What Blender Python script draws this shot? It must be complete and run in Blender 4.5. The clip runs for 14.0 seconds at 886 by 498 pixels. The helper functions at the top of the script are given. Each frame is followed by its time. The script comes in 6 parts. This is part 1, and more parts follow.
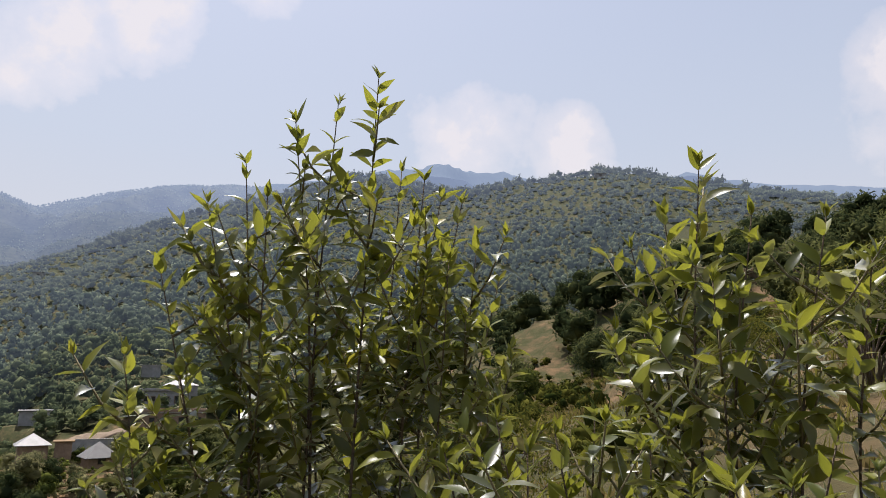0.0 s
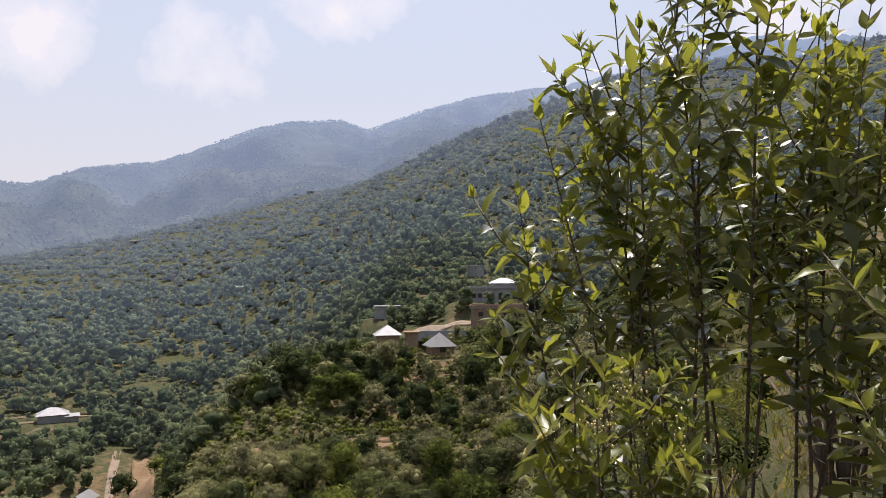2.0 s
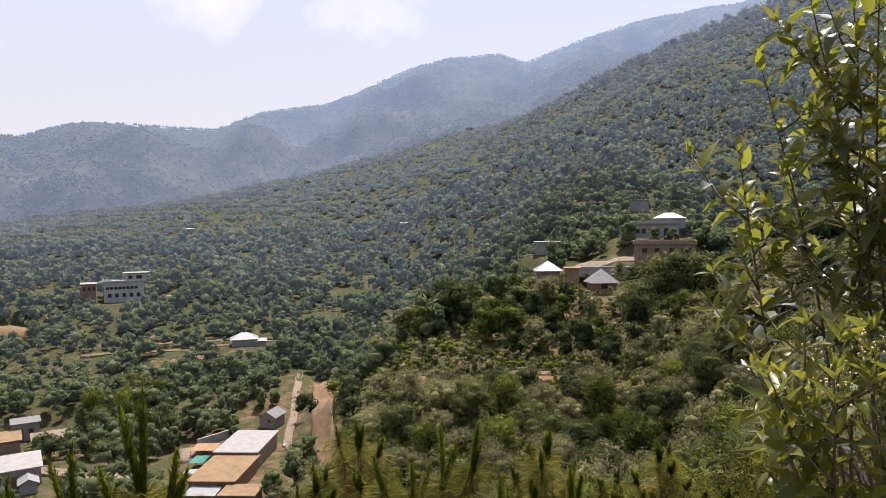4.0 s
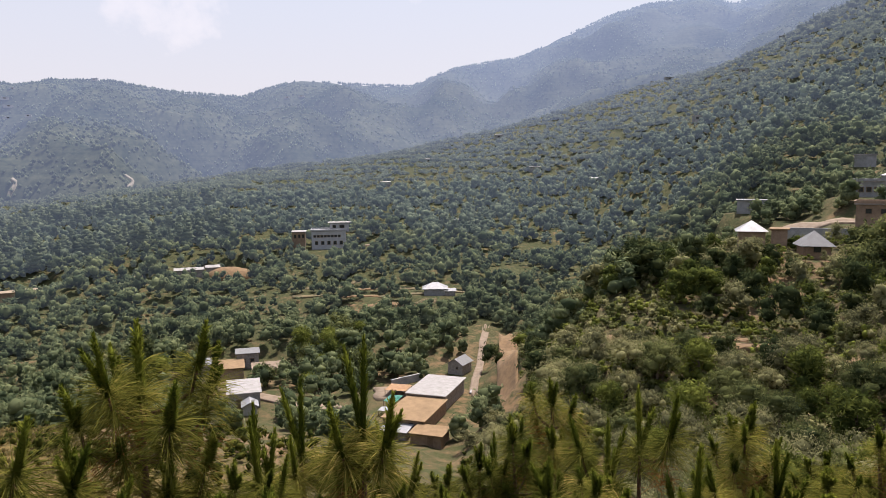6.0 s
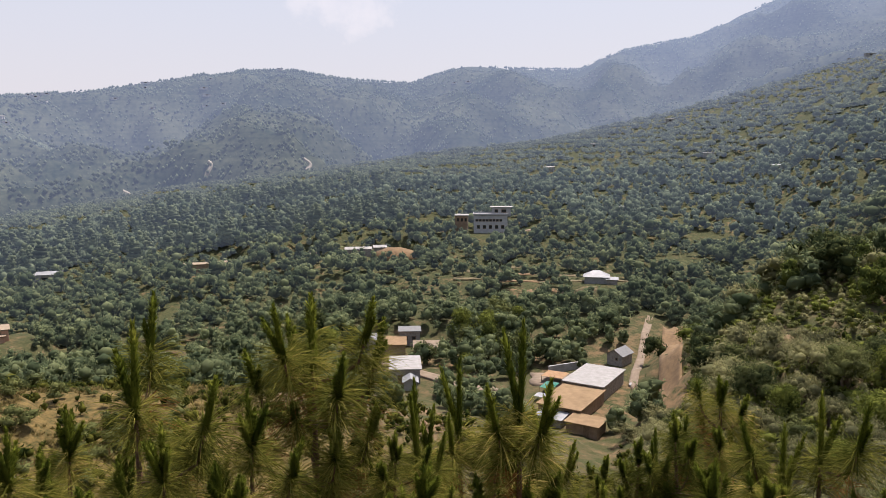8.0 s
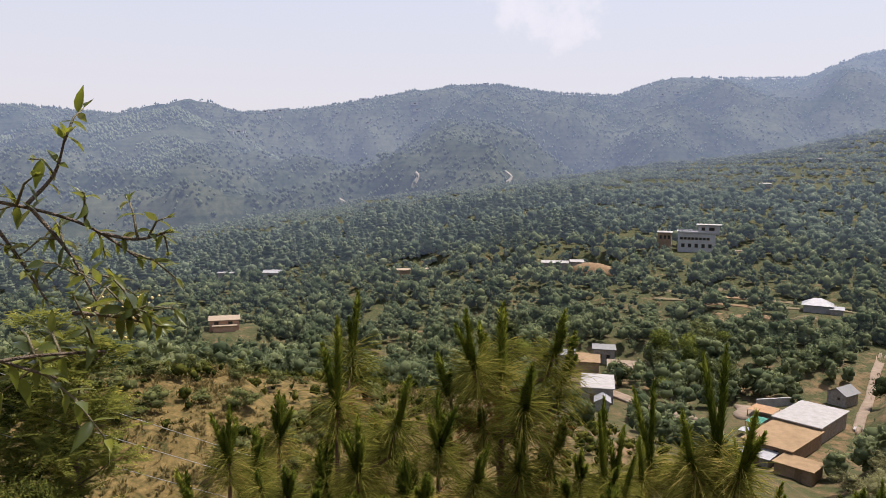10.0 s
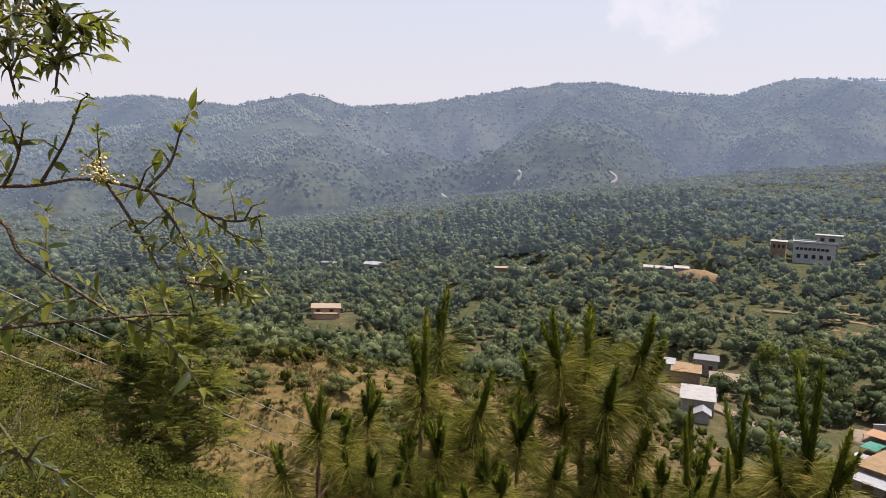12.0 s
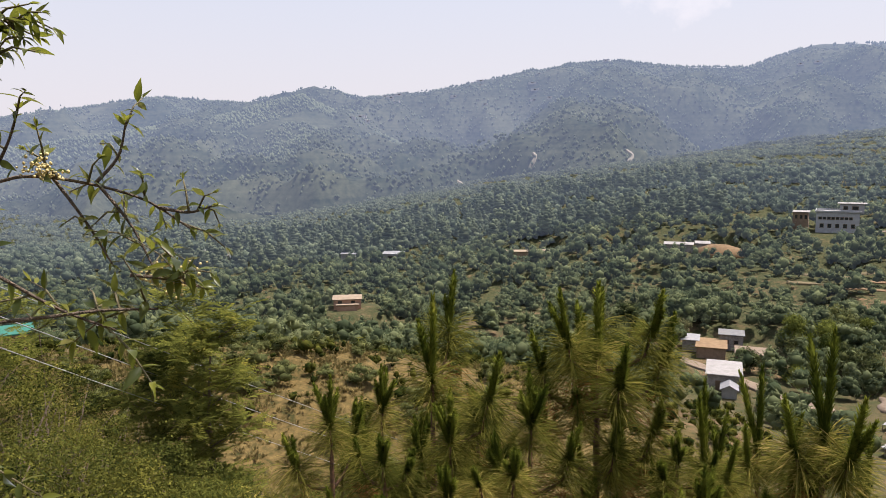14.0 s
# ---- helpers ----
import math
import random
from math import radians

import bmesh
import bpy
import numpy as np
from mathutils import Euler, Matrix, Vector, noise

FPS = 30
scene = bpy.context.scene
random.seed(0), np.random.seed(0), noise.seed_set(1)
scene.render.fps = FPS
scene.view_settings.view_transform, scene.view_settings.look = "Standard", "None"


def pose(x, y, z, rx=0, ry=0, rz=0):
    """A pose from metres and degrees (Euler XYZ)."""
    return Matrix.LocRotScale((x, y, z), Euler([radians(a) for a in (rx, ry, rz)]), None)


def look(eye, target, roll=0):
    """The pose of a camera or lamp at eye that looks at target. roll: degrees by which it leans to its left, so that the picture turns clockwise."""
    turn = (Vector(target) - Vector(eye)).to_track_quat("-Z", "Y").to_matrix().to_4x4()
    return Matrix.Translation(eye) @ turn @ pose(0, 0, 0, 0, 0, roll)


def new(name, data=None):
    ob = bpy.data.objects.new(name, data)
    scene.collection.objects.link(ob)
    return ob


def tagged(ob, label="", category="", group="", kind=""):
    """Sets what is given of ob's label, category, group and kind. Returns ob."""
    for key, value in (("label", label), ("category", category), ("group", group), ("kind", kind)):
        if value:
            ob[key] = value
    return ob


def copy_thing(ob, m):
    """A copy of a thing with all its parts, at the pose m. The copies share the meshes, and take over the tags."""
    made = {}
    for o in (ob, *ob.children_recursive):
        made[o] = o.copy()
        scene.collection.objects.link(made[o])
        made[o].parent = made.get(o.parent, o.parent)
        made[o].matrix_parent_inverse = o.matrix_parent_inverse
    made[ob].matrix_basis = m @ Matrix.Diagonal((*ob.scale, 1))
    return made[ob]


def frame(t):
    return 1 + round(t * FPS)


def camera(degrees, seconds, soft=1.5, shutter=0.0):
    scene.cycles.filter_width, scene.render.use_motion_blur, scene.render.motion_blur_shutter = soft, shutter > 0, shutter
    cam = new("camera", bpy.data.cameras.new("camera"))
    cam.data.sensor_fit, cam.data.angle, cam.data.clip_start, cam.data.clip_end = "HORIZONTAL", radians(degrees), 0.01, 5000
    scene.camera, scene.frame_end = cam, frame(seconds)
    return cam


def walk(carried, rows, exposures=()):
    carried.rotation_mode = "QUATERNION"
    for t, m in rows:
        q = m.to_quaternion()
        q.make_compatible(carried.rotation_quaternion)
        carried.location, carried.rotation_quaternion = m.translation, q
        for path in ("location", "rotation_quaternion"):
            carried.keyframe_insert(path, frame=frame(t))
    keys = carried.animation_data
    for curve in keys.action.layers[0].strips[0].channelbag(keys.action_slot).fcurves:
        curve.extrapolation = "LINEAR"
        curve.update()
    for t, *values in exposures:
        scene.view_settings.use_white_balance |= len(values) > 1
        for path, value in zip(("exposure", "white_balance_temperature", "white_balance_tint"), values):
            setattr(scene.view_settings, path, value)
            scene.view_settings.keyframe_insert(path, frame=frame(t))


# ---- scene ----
cam = camera(63.38, 14.0, 0.85)

PATH = [
    (0.0, pose(0.214, 0.319, 1.627, 100.47, -0.55, 3.34)),
    (0.5, pose(0.144, 0.266, 1.601, 98.63, -0.89, 10.65)),
    (1.0, pose(0.074, 0.331, 1.595, 97.06, -1.07, 15.66)),
    (1.5, pose(0.031, 0.377, 1.535, 93.99, -0.44, 21.77)),
    (2.0, pose(0.043, 0.321, 1.492, 92.35, 0.46, 27.80)),
    (2.5, pose(0.004, 0.422, 1.482, 91.69, 1.33, 32.08)),
    (5.0, pose(-0.016, 0.020, 1.591, 84.08, 0.42, 47.62)),
    (5.5, pose(-0.015, 0.020, 1.601, 83.94, 0.44, 52.58)),
    (6.0, pose(0.004, 0.012, 1.606, 83.93, 0.54, 55.42)),
    (6.5, pose(0.011, 0.002, 1.607, 83.86, 0.49, 57.80)),
    (7.0, pose(-0.001, 0.000, 1.600, 83.71, 0.41, 60.50)),
    (7.5, pose(-0.007, 0.003, 1.599, 83.31, 0.23, 63.85)),
    (8.0, pose(-0.026, 0.016, 1.594, 82.82, 0.18, 68.33)),
    (8.5, pose(-0.054, 0.015, 1.588, 83.56, 0.40, 75.08)),
    (9.0, pose(-0.078, 0.030, 1.584, 84.27, 0.13, 80.66)),
    (11.5, pose(0.072, 0.043, 1.579, 83.14, -1.35, 87.86)),
    (12.0, pose(0.079, 0.094, 1.583, 83.41, -2.17, 92.26)),
    (12.5, pose(0.084, 0.147, 1.579, 83.34, -1.42, 94.55)),
    (13.0, pose(0.069, 0.176, 1.580, 84.74, 0.57, 94.95)),
    (13.5, pose(0.062, 0.189, 1.578, 84.17, 0.56, 93.96)),
    (14.0, pose(0.047, 0.194, 1.571, 82.34, 0.64, 93.42)),
]
walk(cam, PATH, [(0.0, 0.42, 6500, 16.0), (1.5, 0.52, 6500, 17.5), (2.5, 0.6, 6500, 19.0), (5.0, 0.77, 6500, 19.0), (5.5, 0.69, 6500, 19.0), (7.5, 0.64, 6500, 18.5), (9.0, 0.52, 6500, 18.5), (11.5, 0.78, 6500, 18.5), (12.0, 0.63, 6500, 18.5), (13.0, 0.58, 6500, 18.5), (14.0, 0.68, 6500, 18.5)])

# ---- sun, sky ----
SUN_AZ, SUN_EL = 30.0, 66.0


def sky_dir(az, el):
    a, e = radians(az), radians(el)
    return Vector((-math.sin(a) * math.cos(e), math.cos(a) * math.cos(e), math.sin(e)))


sun = new("sun", bpy.data.lights.new("sun", "SUN"))
sun.data.energy, sun.data.angle, sun.data.color = 5.0, radians(0.6), (1.0, 0.95, 0.86)
sun.matrix_world = look((0, 0, 60), Vector((0, 0, 60)) - sky_dir(SUN_AZ, SUN_EL))

world = bpy.data.worlds.new("sky")
scene.world = world
world.use_nodes = True


class Nodes:
    """A small helper to write node trees as expressions."""

    def __init__(self, tree):
        self.tree = tree
        tree.nodes.clear()

    def add(self, kind, inputs=None, **props):
        n = self.tree.nodes.new(kind)
        for k, v in props.items():
            setattr(n, k, v)
        for k, v in (inputs or {}).items():
            if isinstance(v, bpy.types.NodeSocket):
                self.tree.links.new(v, n.inputs[k])
            else:
                n.inputs[k].default_value = v
        return n

    def math(self, op, a, b=0.0, clamp=False):
        return self.add("ShaderNodeMath", {0: a, 1: b}, operation=op, use_clamp=clamp).outputs[0]

    def ramp(self, fac, stops):
        n = self.add("ShaderNodeValToRGB", {"Fac": fac})
        e = n.color_ramp.elements
        while len(e) < len(stops):
            e.new(0.5)
        for el, (p, c) in zip(e, stops):
            el.position = p
            el.color = (c, c, c, 1) if isinstance(c, (int, float)) else (*c, 1)
        return n.outputs[0]

    def mix(self, fac, a, b):
        n = self.add("ShaderNodeMix", {0: fac}, data_type="RGBA")
        for k, v in ((6, a), (7, b)):
            if isinstance(v, bpy.types.NodeSocket):
                self.tree.links.new(v, n.inputs[k])
            else:
                n.inputs[k].default_value = (*v, 1)
        return n.outputs[2]

    def noise(self, vec, scale, detail=4.0, rough=0.55):
        ins = {"Scale": scale, "Detail": detail, "Roughness": rough}
        if vec is not None:
            ins["Vector"] = vec
        return self.add("ShaderNodeTexNoise", ins).outputs["Fac"]


def build_sky():
    n = Nodes(world.node_tree)
    co = n.add("ShaderNodeTexCoord").outputs["Generated"]
    sky = n.add("ShaderNodeTexSky", sky_type="NISHITA", sun_disc=False, sun_elevation=radians(SUN_EL),
                sun_rotation=radians(-SUN_AZ), air_density=1.3, dust_density=3.0)
    clear = n.add("ShaderNodeBackground", {"Color": sky.outputs[0], "Strength": 0.10})
    up = n.add("ShaderNodeSeparateXYZ", {0: co}).outputs[2]
    # pale summer haze, thickest towards the horizon
    thick = n.ramp(up, [(0.0, 0.93), (0.25, 0.84), (0.5, 0.6), (1.0, 0.45)])
    tone = n.ramp(up, [(0.0, (0.70, 0.685, 0.70)), (0.30, (0.585, 0.655, 0.745)), (1.0, (0.5, 0.58, 0.75))])
    # scattered cumulus
    puff = n.noise(co, 6.5, 9.0, 0.58)
    cover = None
    for az, el, size in ((36, 24, 9), (27, 27, 7), (46, 17, 7), (1, 18.0, 8), (-7, 17.5, 6), (-33, 19, 10), (22, 33, 9), (60, 19, 8), (78, 15, 9), (-60, 25, 14), (140, 22, 12), (-130, 30, 16)):
        d = n.add("ShaderNodeVectorMath", {0: co, 1: sky_dir(az, el)}, operation="DOT_PRODUCT").outputs["Value"]
        lo = math.cos(radians(size))
        k = n.math("MULTIPLY", n.math("SUBTRACT", d, lo), 1.0 / (1 - lo), True)
        cover = k if cover is None else n.math("MAXIMUM", cover, k)
    cut = n.math("SUBTRACT", 0.74, n.math("MULTIPLY", cover, 0.42))
    edge = n.math("MULTIPLY", n.ramp(n.math("MULTIPLY", n.math("SUBTRACT", puff, cut), 5.0), [(0.0, 0.0), (0.3, 0.45), (1.0, 1.0)]), 0.92)
    colour = n.mix(edge, tone, (0.84, 0.82, 0.83))
    hazy = n.add("ShaderNodeBackground", {"Color": colour, "Strength": 0.76})
    fac = n.math("MAXIMUM", thick, edge)
    mixed = n.add("ShaderNodeMixShader", {0: fac, 1: clear.outputs[0], 2: hazy.outputs[0]})
    n.add("ShaderNodeOutputWorld", {0: mixed.outputs[0]})


build_sky()

# ---- materials ----


def mat(name):
    m = bpy.data.materials.new(name)
    m.use_nodes = True
    return m, Nodes(m.node_tree)


def surface(name, dark, light, scale=6.0, rough=0.85, fine=60.0, bump=0.3, metal=0.0):
    """A plain surface whose colour runs between two tones in blotches and grain."""
    m, n = mat(name)
    co = n.add("ShaderNodeNewGeometry").outputs["Position"]
    a = n.noise(co, scale, 5.0, 0.6)
    b = n.noise(co, fine, 3.0, 0.6)
    f = n.ramp(n.math("ADD", n.math("MULTIPLY", a, 0.7), n.math("MULTIPLY", b, 0.3)), [(0.32, 0.0), (0.68, 1.0)])
    bm = n.add("ShaderNodeBump", {"Strength": bump, "Distance": 0.02, "Height": b})
    p = n.add("ShaderNodeBsdfPrincipled", {"Base Color": n.mix(f, dark, light), "Roughness": rough, "Metallic": metal, "Normal": bm.outputs[0]})
    n.add("ShaderNodeOutputMaterial", {0: p.outputs[0]})
    return m


def foliage(name, dark, light, tip=None, clump=0.35, through_share=0.3, gloss=0.04, island=0.45, glow=None):
    """Leaves: tones vary from leaf to leaf and from crown to crown, and light passes through. glow paints haze as
    emission.
    """
    m, n = mat(name)
    co = n.add("ShaderNodeNewGeometry")
    big = n.noise(co.outputs["Position"], clump, 2.0)
    f = n.math("ADD", n.math("MULTIPLY", big, 1.3), -0.25)
    if island:
        f = n.math("ADD", f, n.math("MULTIPLY", n.math("SUBTRACT", co.outputs["Random Per Island"], 0.5), island))
    ob = n.add("ShaderNodeObjectInfo").outputs["Random"]
    f = n.math("ADD", f, n.math("MULTIPLY", n.math("SUBTRACT", ob, 0.5), 0.5), True)
    stops = [(0.1, dark), (0.75, light)] + ([(0.98, tip)] if tip else [])
    col = n.ramp(f, stops)
    d = n.add("ShaderNodeBsdfDiffuse", {"Color": col})
    tr = n.add("ShaderNodeBsdfTranslucent", {"Color": n.mix(0.6, col, (0.30, 0.315, 0.035)) if gloss > 0.06 else col})
    s = n.add("ShaderNodeMixShader", {0: through_share, 1: d.outputs[0], 2: tr.outputs[0]}).outputs[0]
    if gloss:
        g = n.add("ShaderNodeBsdfGlossy", {"Color": (0.9, 0.95, 1, 1), "Roughness": 0.34})
        fr = n.add("ShaderNodeLayerWeight", {"Blend": 0.25}).outputs["Fresnel"]
        s = n.add("ShaderNodeMixShader", {0: n.math("MULTIPLY", fr, gloss * 4.0, True), 1: s, 2: g.outputs[0]}).outputs[0]
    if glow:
        e = n.add("ShaderNodeEmission", {"Color": haze_emission(n, glow), "Strength": 1.0})
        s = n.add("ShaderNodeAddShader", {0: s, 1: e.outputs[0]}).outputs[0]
    n.add("ShaderNodeOutputMaterial", {0: s})
    return m


def ground_material():
    m, n = mat("hill_ground")
    co = n.add("ShaderNodeNewGeometry").outputs["Position"]
    big = n.noise(co, 0.03, 4.0)
    mid = n.noise(co, 0.35, 5.0, 0.65)
    fine = n.noise(co, 9.0, 6.0, 0.7)
    grass = n.mix(fine, (0.04, 0.038, 0.018), (0.13, 0.10, 0.05))
    green = n.mix(fine, (0.02, 0.028, 0.011), (0.075, 0.078, 0.03))
    soil = n.mix(n.math("MULTIPLY", n.math("ADD", mid, fine), 0.5), (0.09, 0.06, 0.032), (0.22, 0.145, 0.08))
    c = n.mix(n.ramp(mid, [(0.40, 0.0), (0.56, 1.0)]), green, grass)
    c = n.mix(n.ramp(n.math("ADD", n.math("MULTIPLY", big, 0.5), n.math("MULTIPLY", mid, 0.5)), [(0.52, 0.0), (0.60, 1.0)]), c, soil)
    # green undergrowth on the irrigated valley terraces, dry golden grass on the knoll
    d = n.add("ShaderNodeVectorMath", {0: co}, operation="LENGTH").outputs["Value"]
    coarse = n.noise(co, 1.4, 5.0, 0.7)
    lush = n.mix(n.ramp(coarse, [(0.35, 0.0), (0.68, 1.0)]), (0.022, 0.032, 0.014), (0.085, 0.082, 0.036))
    upland = n.mix(n.ramp(coarse, [(0.3, 0.0), (0.7, 1.0)]), (0.03, 0.042, 0.026), (0.082, 0.088, 0.05))
    lush = n.mix(n.add("ShaderNodeMapRange", {"Value": d, "From Min": 330.0, "From Max": 560.0}).outputs[0], lush, upland)
    patch = n.math("MULTIPLY", n.add("ShaderNodeMapRange", {"Value": d, "From Min": 130.0, "From Max": 230.0}).outputs[0], n.ramp(mid, [(0.50, 1.0), (0.66, 0.35)]))
    c = n.mix(patch, c, lush)
    k = n.add("ShaderNodeVectorMath", {0: co, 1: (-60.0, -13.0, -17.0)}, operation="DISTANCE").outputs["Value"]
    gold = n.ramp(coarse, [(0.34, (0.04, 0.042, 0.014)), (0.5, (0.115, 0.082, 0.03)), (0.68, (0.185, 0.13, 0.05))])
    k = n.math("ADD", n.math("DIVIDE", k, 60.0), n.math("MULTIPLY", n.math("SUBTRACT", mid, 0.5), 0.8))
    c = n.mix(n.ramp(k, [(0.45, 1.0), (0.75, 0.0)]), c, gold)
    bm = n.add("ShaderNodeBump", {"Strength": 0.8, "Distance": 0.3, "Height": n.math("ADD", mid, n.math("MULTIPLY", fine, 0.3))})
    p = n.add("ShaderNodeBsdfPrincipled", {"Base Color": c, "Roughness": 0.95, "Normal": bm.outputs[0]})
    p.inputs["Specular IOR Level"].default_value = 0.1
    n.add("ShaderNodeOutputMaterial", {0: p.outputs[0]})
    return m


def haze_emission(n, air):
    """Sunlit haze painted as surface emission: nothing near by, more with every hundred metres."""
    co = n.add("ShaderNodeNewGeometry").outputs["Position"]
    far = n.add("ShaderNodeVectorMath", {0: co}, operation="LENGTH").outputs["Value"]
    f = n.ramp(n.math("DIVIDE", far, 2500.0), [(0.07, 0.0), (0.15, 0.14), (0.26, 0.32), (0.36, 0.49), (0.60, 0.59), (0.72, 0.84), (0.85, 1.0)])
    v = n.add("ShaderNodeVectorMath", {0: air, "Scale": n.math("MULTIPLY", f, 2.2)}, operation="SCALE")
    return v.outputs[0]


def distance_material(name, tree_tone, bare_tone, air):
    """A far surface in two tones, such as woods and bare terraces, its haze painted as emission."""
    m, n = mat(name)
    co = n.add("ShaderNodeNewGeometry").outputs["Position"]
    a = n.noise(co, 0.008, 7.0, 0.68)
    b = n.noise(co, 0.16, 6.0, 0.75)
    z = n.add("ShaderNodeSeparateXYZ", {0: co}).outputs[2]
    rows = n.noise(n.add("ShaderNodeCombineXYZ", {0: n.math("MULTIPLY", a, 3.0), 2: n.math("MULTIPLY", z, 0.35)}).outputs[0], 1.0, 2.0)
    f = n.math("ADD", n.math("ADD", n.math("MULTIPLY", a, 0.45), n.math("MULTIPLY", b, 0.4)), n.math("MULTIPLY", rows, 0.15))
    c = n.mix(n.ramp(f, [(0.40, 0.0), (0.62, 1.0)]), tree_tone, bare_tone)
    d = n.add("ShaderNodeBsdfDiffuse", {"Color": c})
    e = n.add("ShaderNodeEmission", {"Color": haze_emission(n, air), "Strength": 1.0})
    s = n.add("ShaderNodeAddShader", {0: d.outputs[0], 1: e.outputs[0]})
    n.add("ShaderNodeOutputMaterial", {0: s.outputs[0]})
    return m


GROUND = ground_material()
# Haze colour that far surfaces emit, standing in for the air before them
HAZE_GLOW = (0.083, 0.103, 0.150)
RANGE = distance_material("far_range", (0.006, 0.013, 0.008), (0.066, 0.070, 0.044), HAZE_GLOW)
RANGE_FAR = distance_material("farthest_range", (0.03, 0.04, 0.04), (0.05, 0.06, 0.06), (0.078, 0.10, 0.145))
RANGE_TREES = foliage("far_range_trees", (0.07, 0.085, 0.055), (0.165, 0.185, 0.11), None, 0.02, 0.6, 0.0, 0.5, HAZE_GLOW)
# Walls of the far hamlets, with the haze before them painted as emission
HAZY_WALL = distance_material("hazed_plaster", (0.22, 0.21, 0.19), (0.33, 0.31, 0.29), (0.07, 0.085, 0.12))
# Far woods: haze painted as leaf emission; terrace leaf tones are paled for it too
WOODS_FAR = foliage("hill_woods", (0.05, 0.068, 0.046), (0.155, 0.178, 0.105), None, 0.06, 0.45, 0.0, 0.6, HAZE_GLOW)
WOODS_HAZY = foliage("distant_hill_woods", (0.045, 0.058, 0.042), (0.135, 0.152, 0.095), None, 0.06, 0.45, 0.0, 0.6, HAZE_GLOW)
WOODS_VALE = foliage("terrace_leaves", (0.11, 0.142, 0.092), (0.27, 0.31, 0.19), None, 0.12, 0.55, 0.0, 0.6, HAZE_GLOW)
# Far dirt road, its haze likewise put into emission
HAZY_ROAD = distance_material("hazed_road", (0.16, 0.15, 0.13), (0.24, 0.22, 0.19), (0.06, 0.072, 0.10))
PINE_FAR = foliage("far_pine_needles", (0.065, 0.088, 0.06), (0.175, 0.205, 0.12), None, 0.1, 0.45, 0.0, 0.5, HAZE_GLOW)
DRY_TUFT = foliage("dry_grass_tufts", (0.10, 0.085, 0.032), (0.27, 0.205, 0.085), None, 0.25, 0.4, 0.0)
WOODS_MID = foliage("orchard_leaves", (0.085, 0.112, 0.06), (0.27, 0.30, 0.145), None, 0.12, 0.55, 0.0, 0.6, HAZE_GLOW)
LEAF_DARK = foliage("dark_tree_leaves", (0.036, 0.05, 0.022), (0.165, 0.175, 0.064), None, 0.5, 0.42, 0.0)
LEAF_GREY = foliage("grey_green_leaves", (0.085, 0.088, 0.046), (0.31, 0.295, 0.14), None, 0.5, 0.45, 0.0, 0.6)
LEAF_LIGHT = foliage("fresh_tree_leaves", (0.05, 0.066, 0.018), (0.19, 0.21, 0.045), None, 0.5, 0.35, 0.0)
LAUREL = foliage("laurel_leaves", (0.065, 0.078, 0.022), (0.215, 0.20, 0.036), (0.44, 0.32, 0.055), 6.0, 0.6, 0.2, 0.8)
LAUREL_OLIVE = foliage("olive_laurel_leaves", (0.045, 0.056, 0.018), (0.15, 0.145, 0.03), (0.36, 0.26, 0.05), 6.0, 0.5, 0.2, 0.8)
LAUREL_YOUNG = foliage("young_laurel_leaves", (0.08, 0.10, 0.018), (0.23, 0.235, 0.03), (0.40, 0.33, 0.05), 8.0, 0.56, 0.12, 0.7)
OLIVE = foliage("narrow_leaves", (0.03, 0.045, 0.014), (0.13, 0.155, 0.035), (0.26, 0.27, 0.06), 7.0, 0.5, 0.10, 0.7)
SHRUB = foliage("shrub_leaves", (0.022, 0.032, 0.008), (0.195, 0.185, 0.036), (0.35, 0.29, 0.07), 0.9, 0.34, 0.0, 0.35)
FERNY = foliage("feathery_leaves", (0.03, 0.044, 0.012), (0.185, 0.192, 0.04), (0.32, 0.28, 0.055), 1.6, 0.45, 0.0, 0.35)
CANDLE = foliage("pine_candle_needles", (0.055, 0.075, 0.01), (0.17, 0.19, 0.026), (0.28, 0.28, 0.045), 5.0, 0.45, 0.0, 0.7)
NEEDLE = foliage("pine_needles", (0.065, 0.075, 0.014), (0.25, 0.23, 0.046), (0.46, 0.35, 0.11), 4.0, 0.5, 0.0, 0.7)
DRY_NEEDLE = foliage("withered_needles", (0.16, 0.07, 0.02), (0.34, 0.17, 0.055), None, 5.0, 0.4, 0.0, 0.6)
BARK = surface("bark", (0.05, 0.035, 0.022), (0.16, 0.115, 0.075), 14, 0.9, 120, 0.8)
TWIG = surface("green_twig", (0.07, 0.06, 0.025), (0.17, 0.14, 0.06), 30, 0.7, 200, 0.4)
PINE_BARK = surface("pine_bark", (0.06, 0.03, 0.016), (0.20, 0.10, 0.05), 25, 0.9, 150, 0.8)
SOIL = surface("ochre_soil", (0.10, 0.060, 0.027), (0.195, 0.122, 0.056), 0.9, 0.95, 5, 0.9)
TRACK = surface("pale_dirt_track", (0.13, 0.095, 0.062), (0.23, 0.175, 0.125), 0.8, 0.95, 7, 0.6)
DRY_GRASS = surface("dry_grass_field", (0.065, 0.055, 0.024), (0.15, 0.112, 0.052), 0.5, 0.95, 9, 0.8)
CONCRETE = surface("grey_concrete", (0.18, 0.178, 0.175), (0.34, 0.335, 0.33), 0.8, 0.9, 10, 0.4)
PALE_ROOF = surface("pale_concrete_roof", (0.19, 0.18, 0.165), (0.31, 0.295, 0.28), 0.9, 0.85, 12, 0.3)
OCHRE_ROOF = surface("pale_ochre_roof", (0.19, 0.14, 0.09), (0.28, 0.22, 0.15), 0.9, 0.9, 10, 0.4)
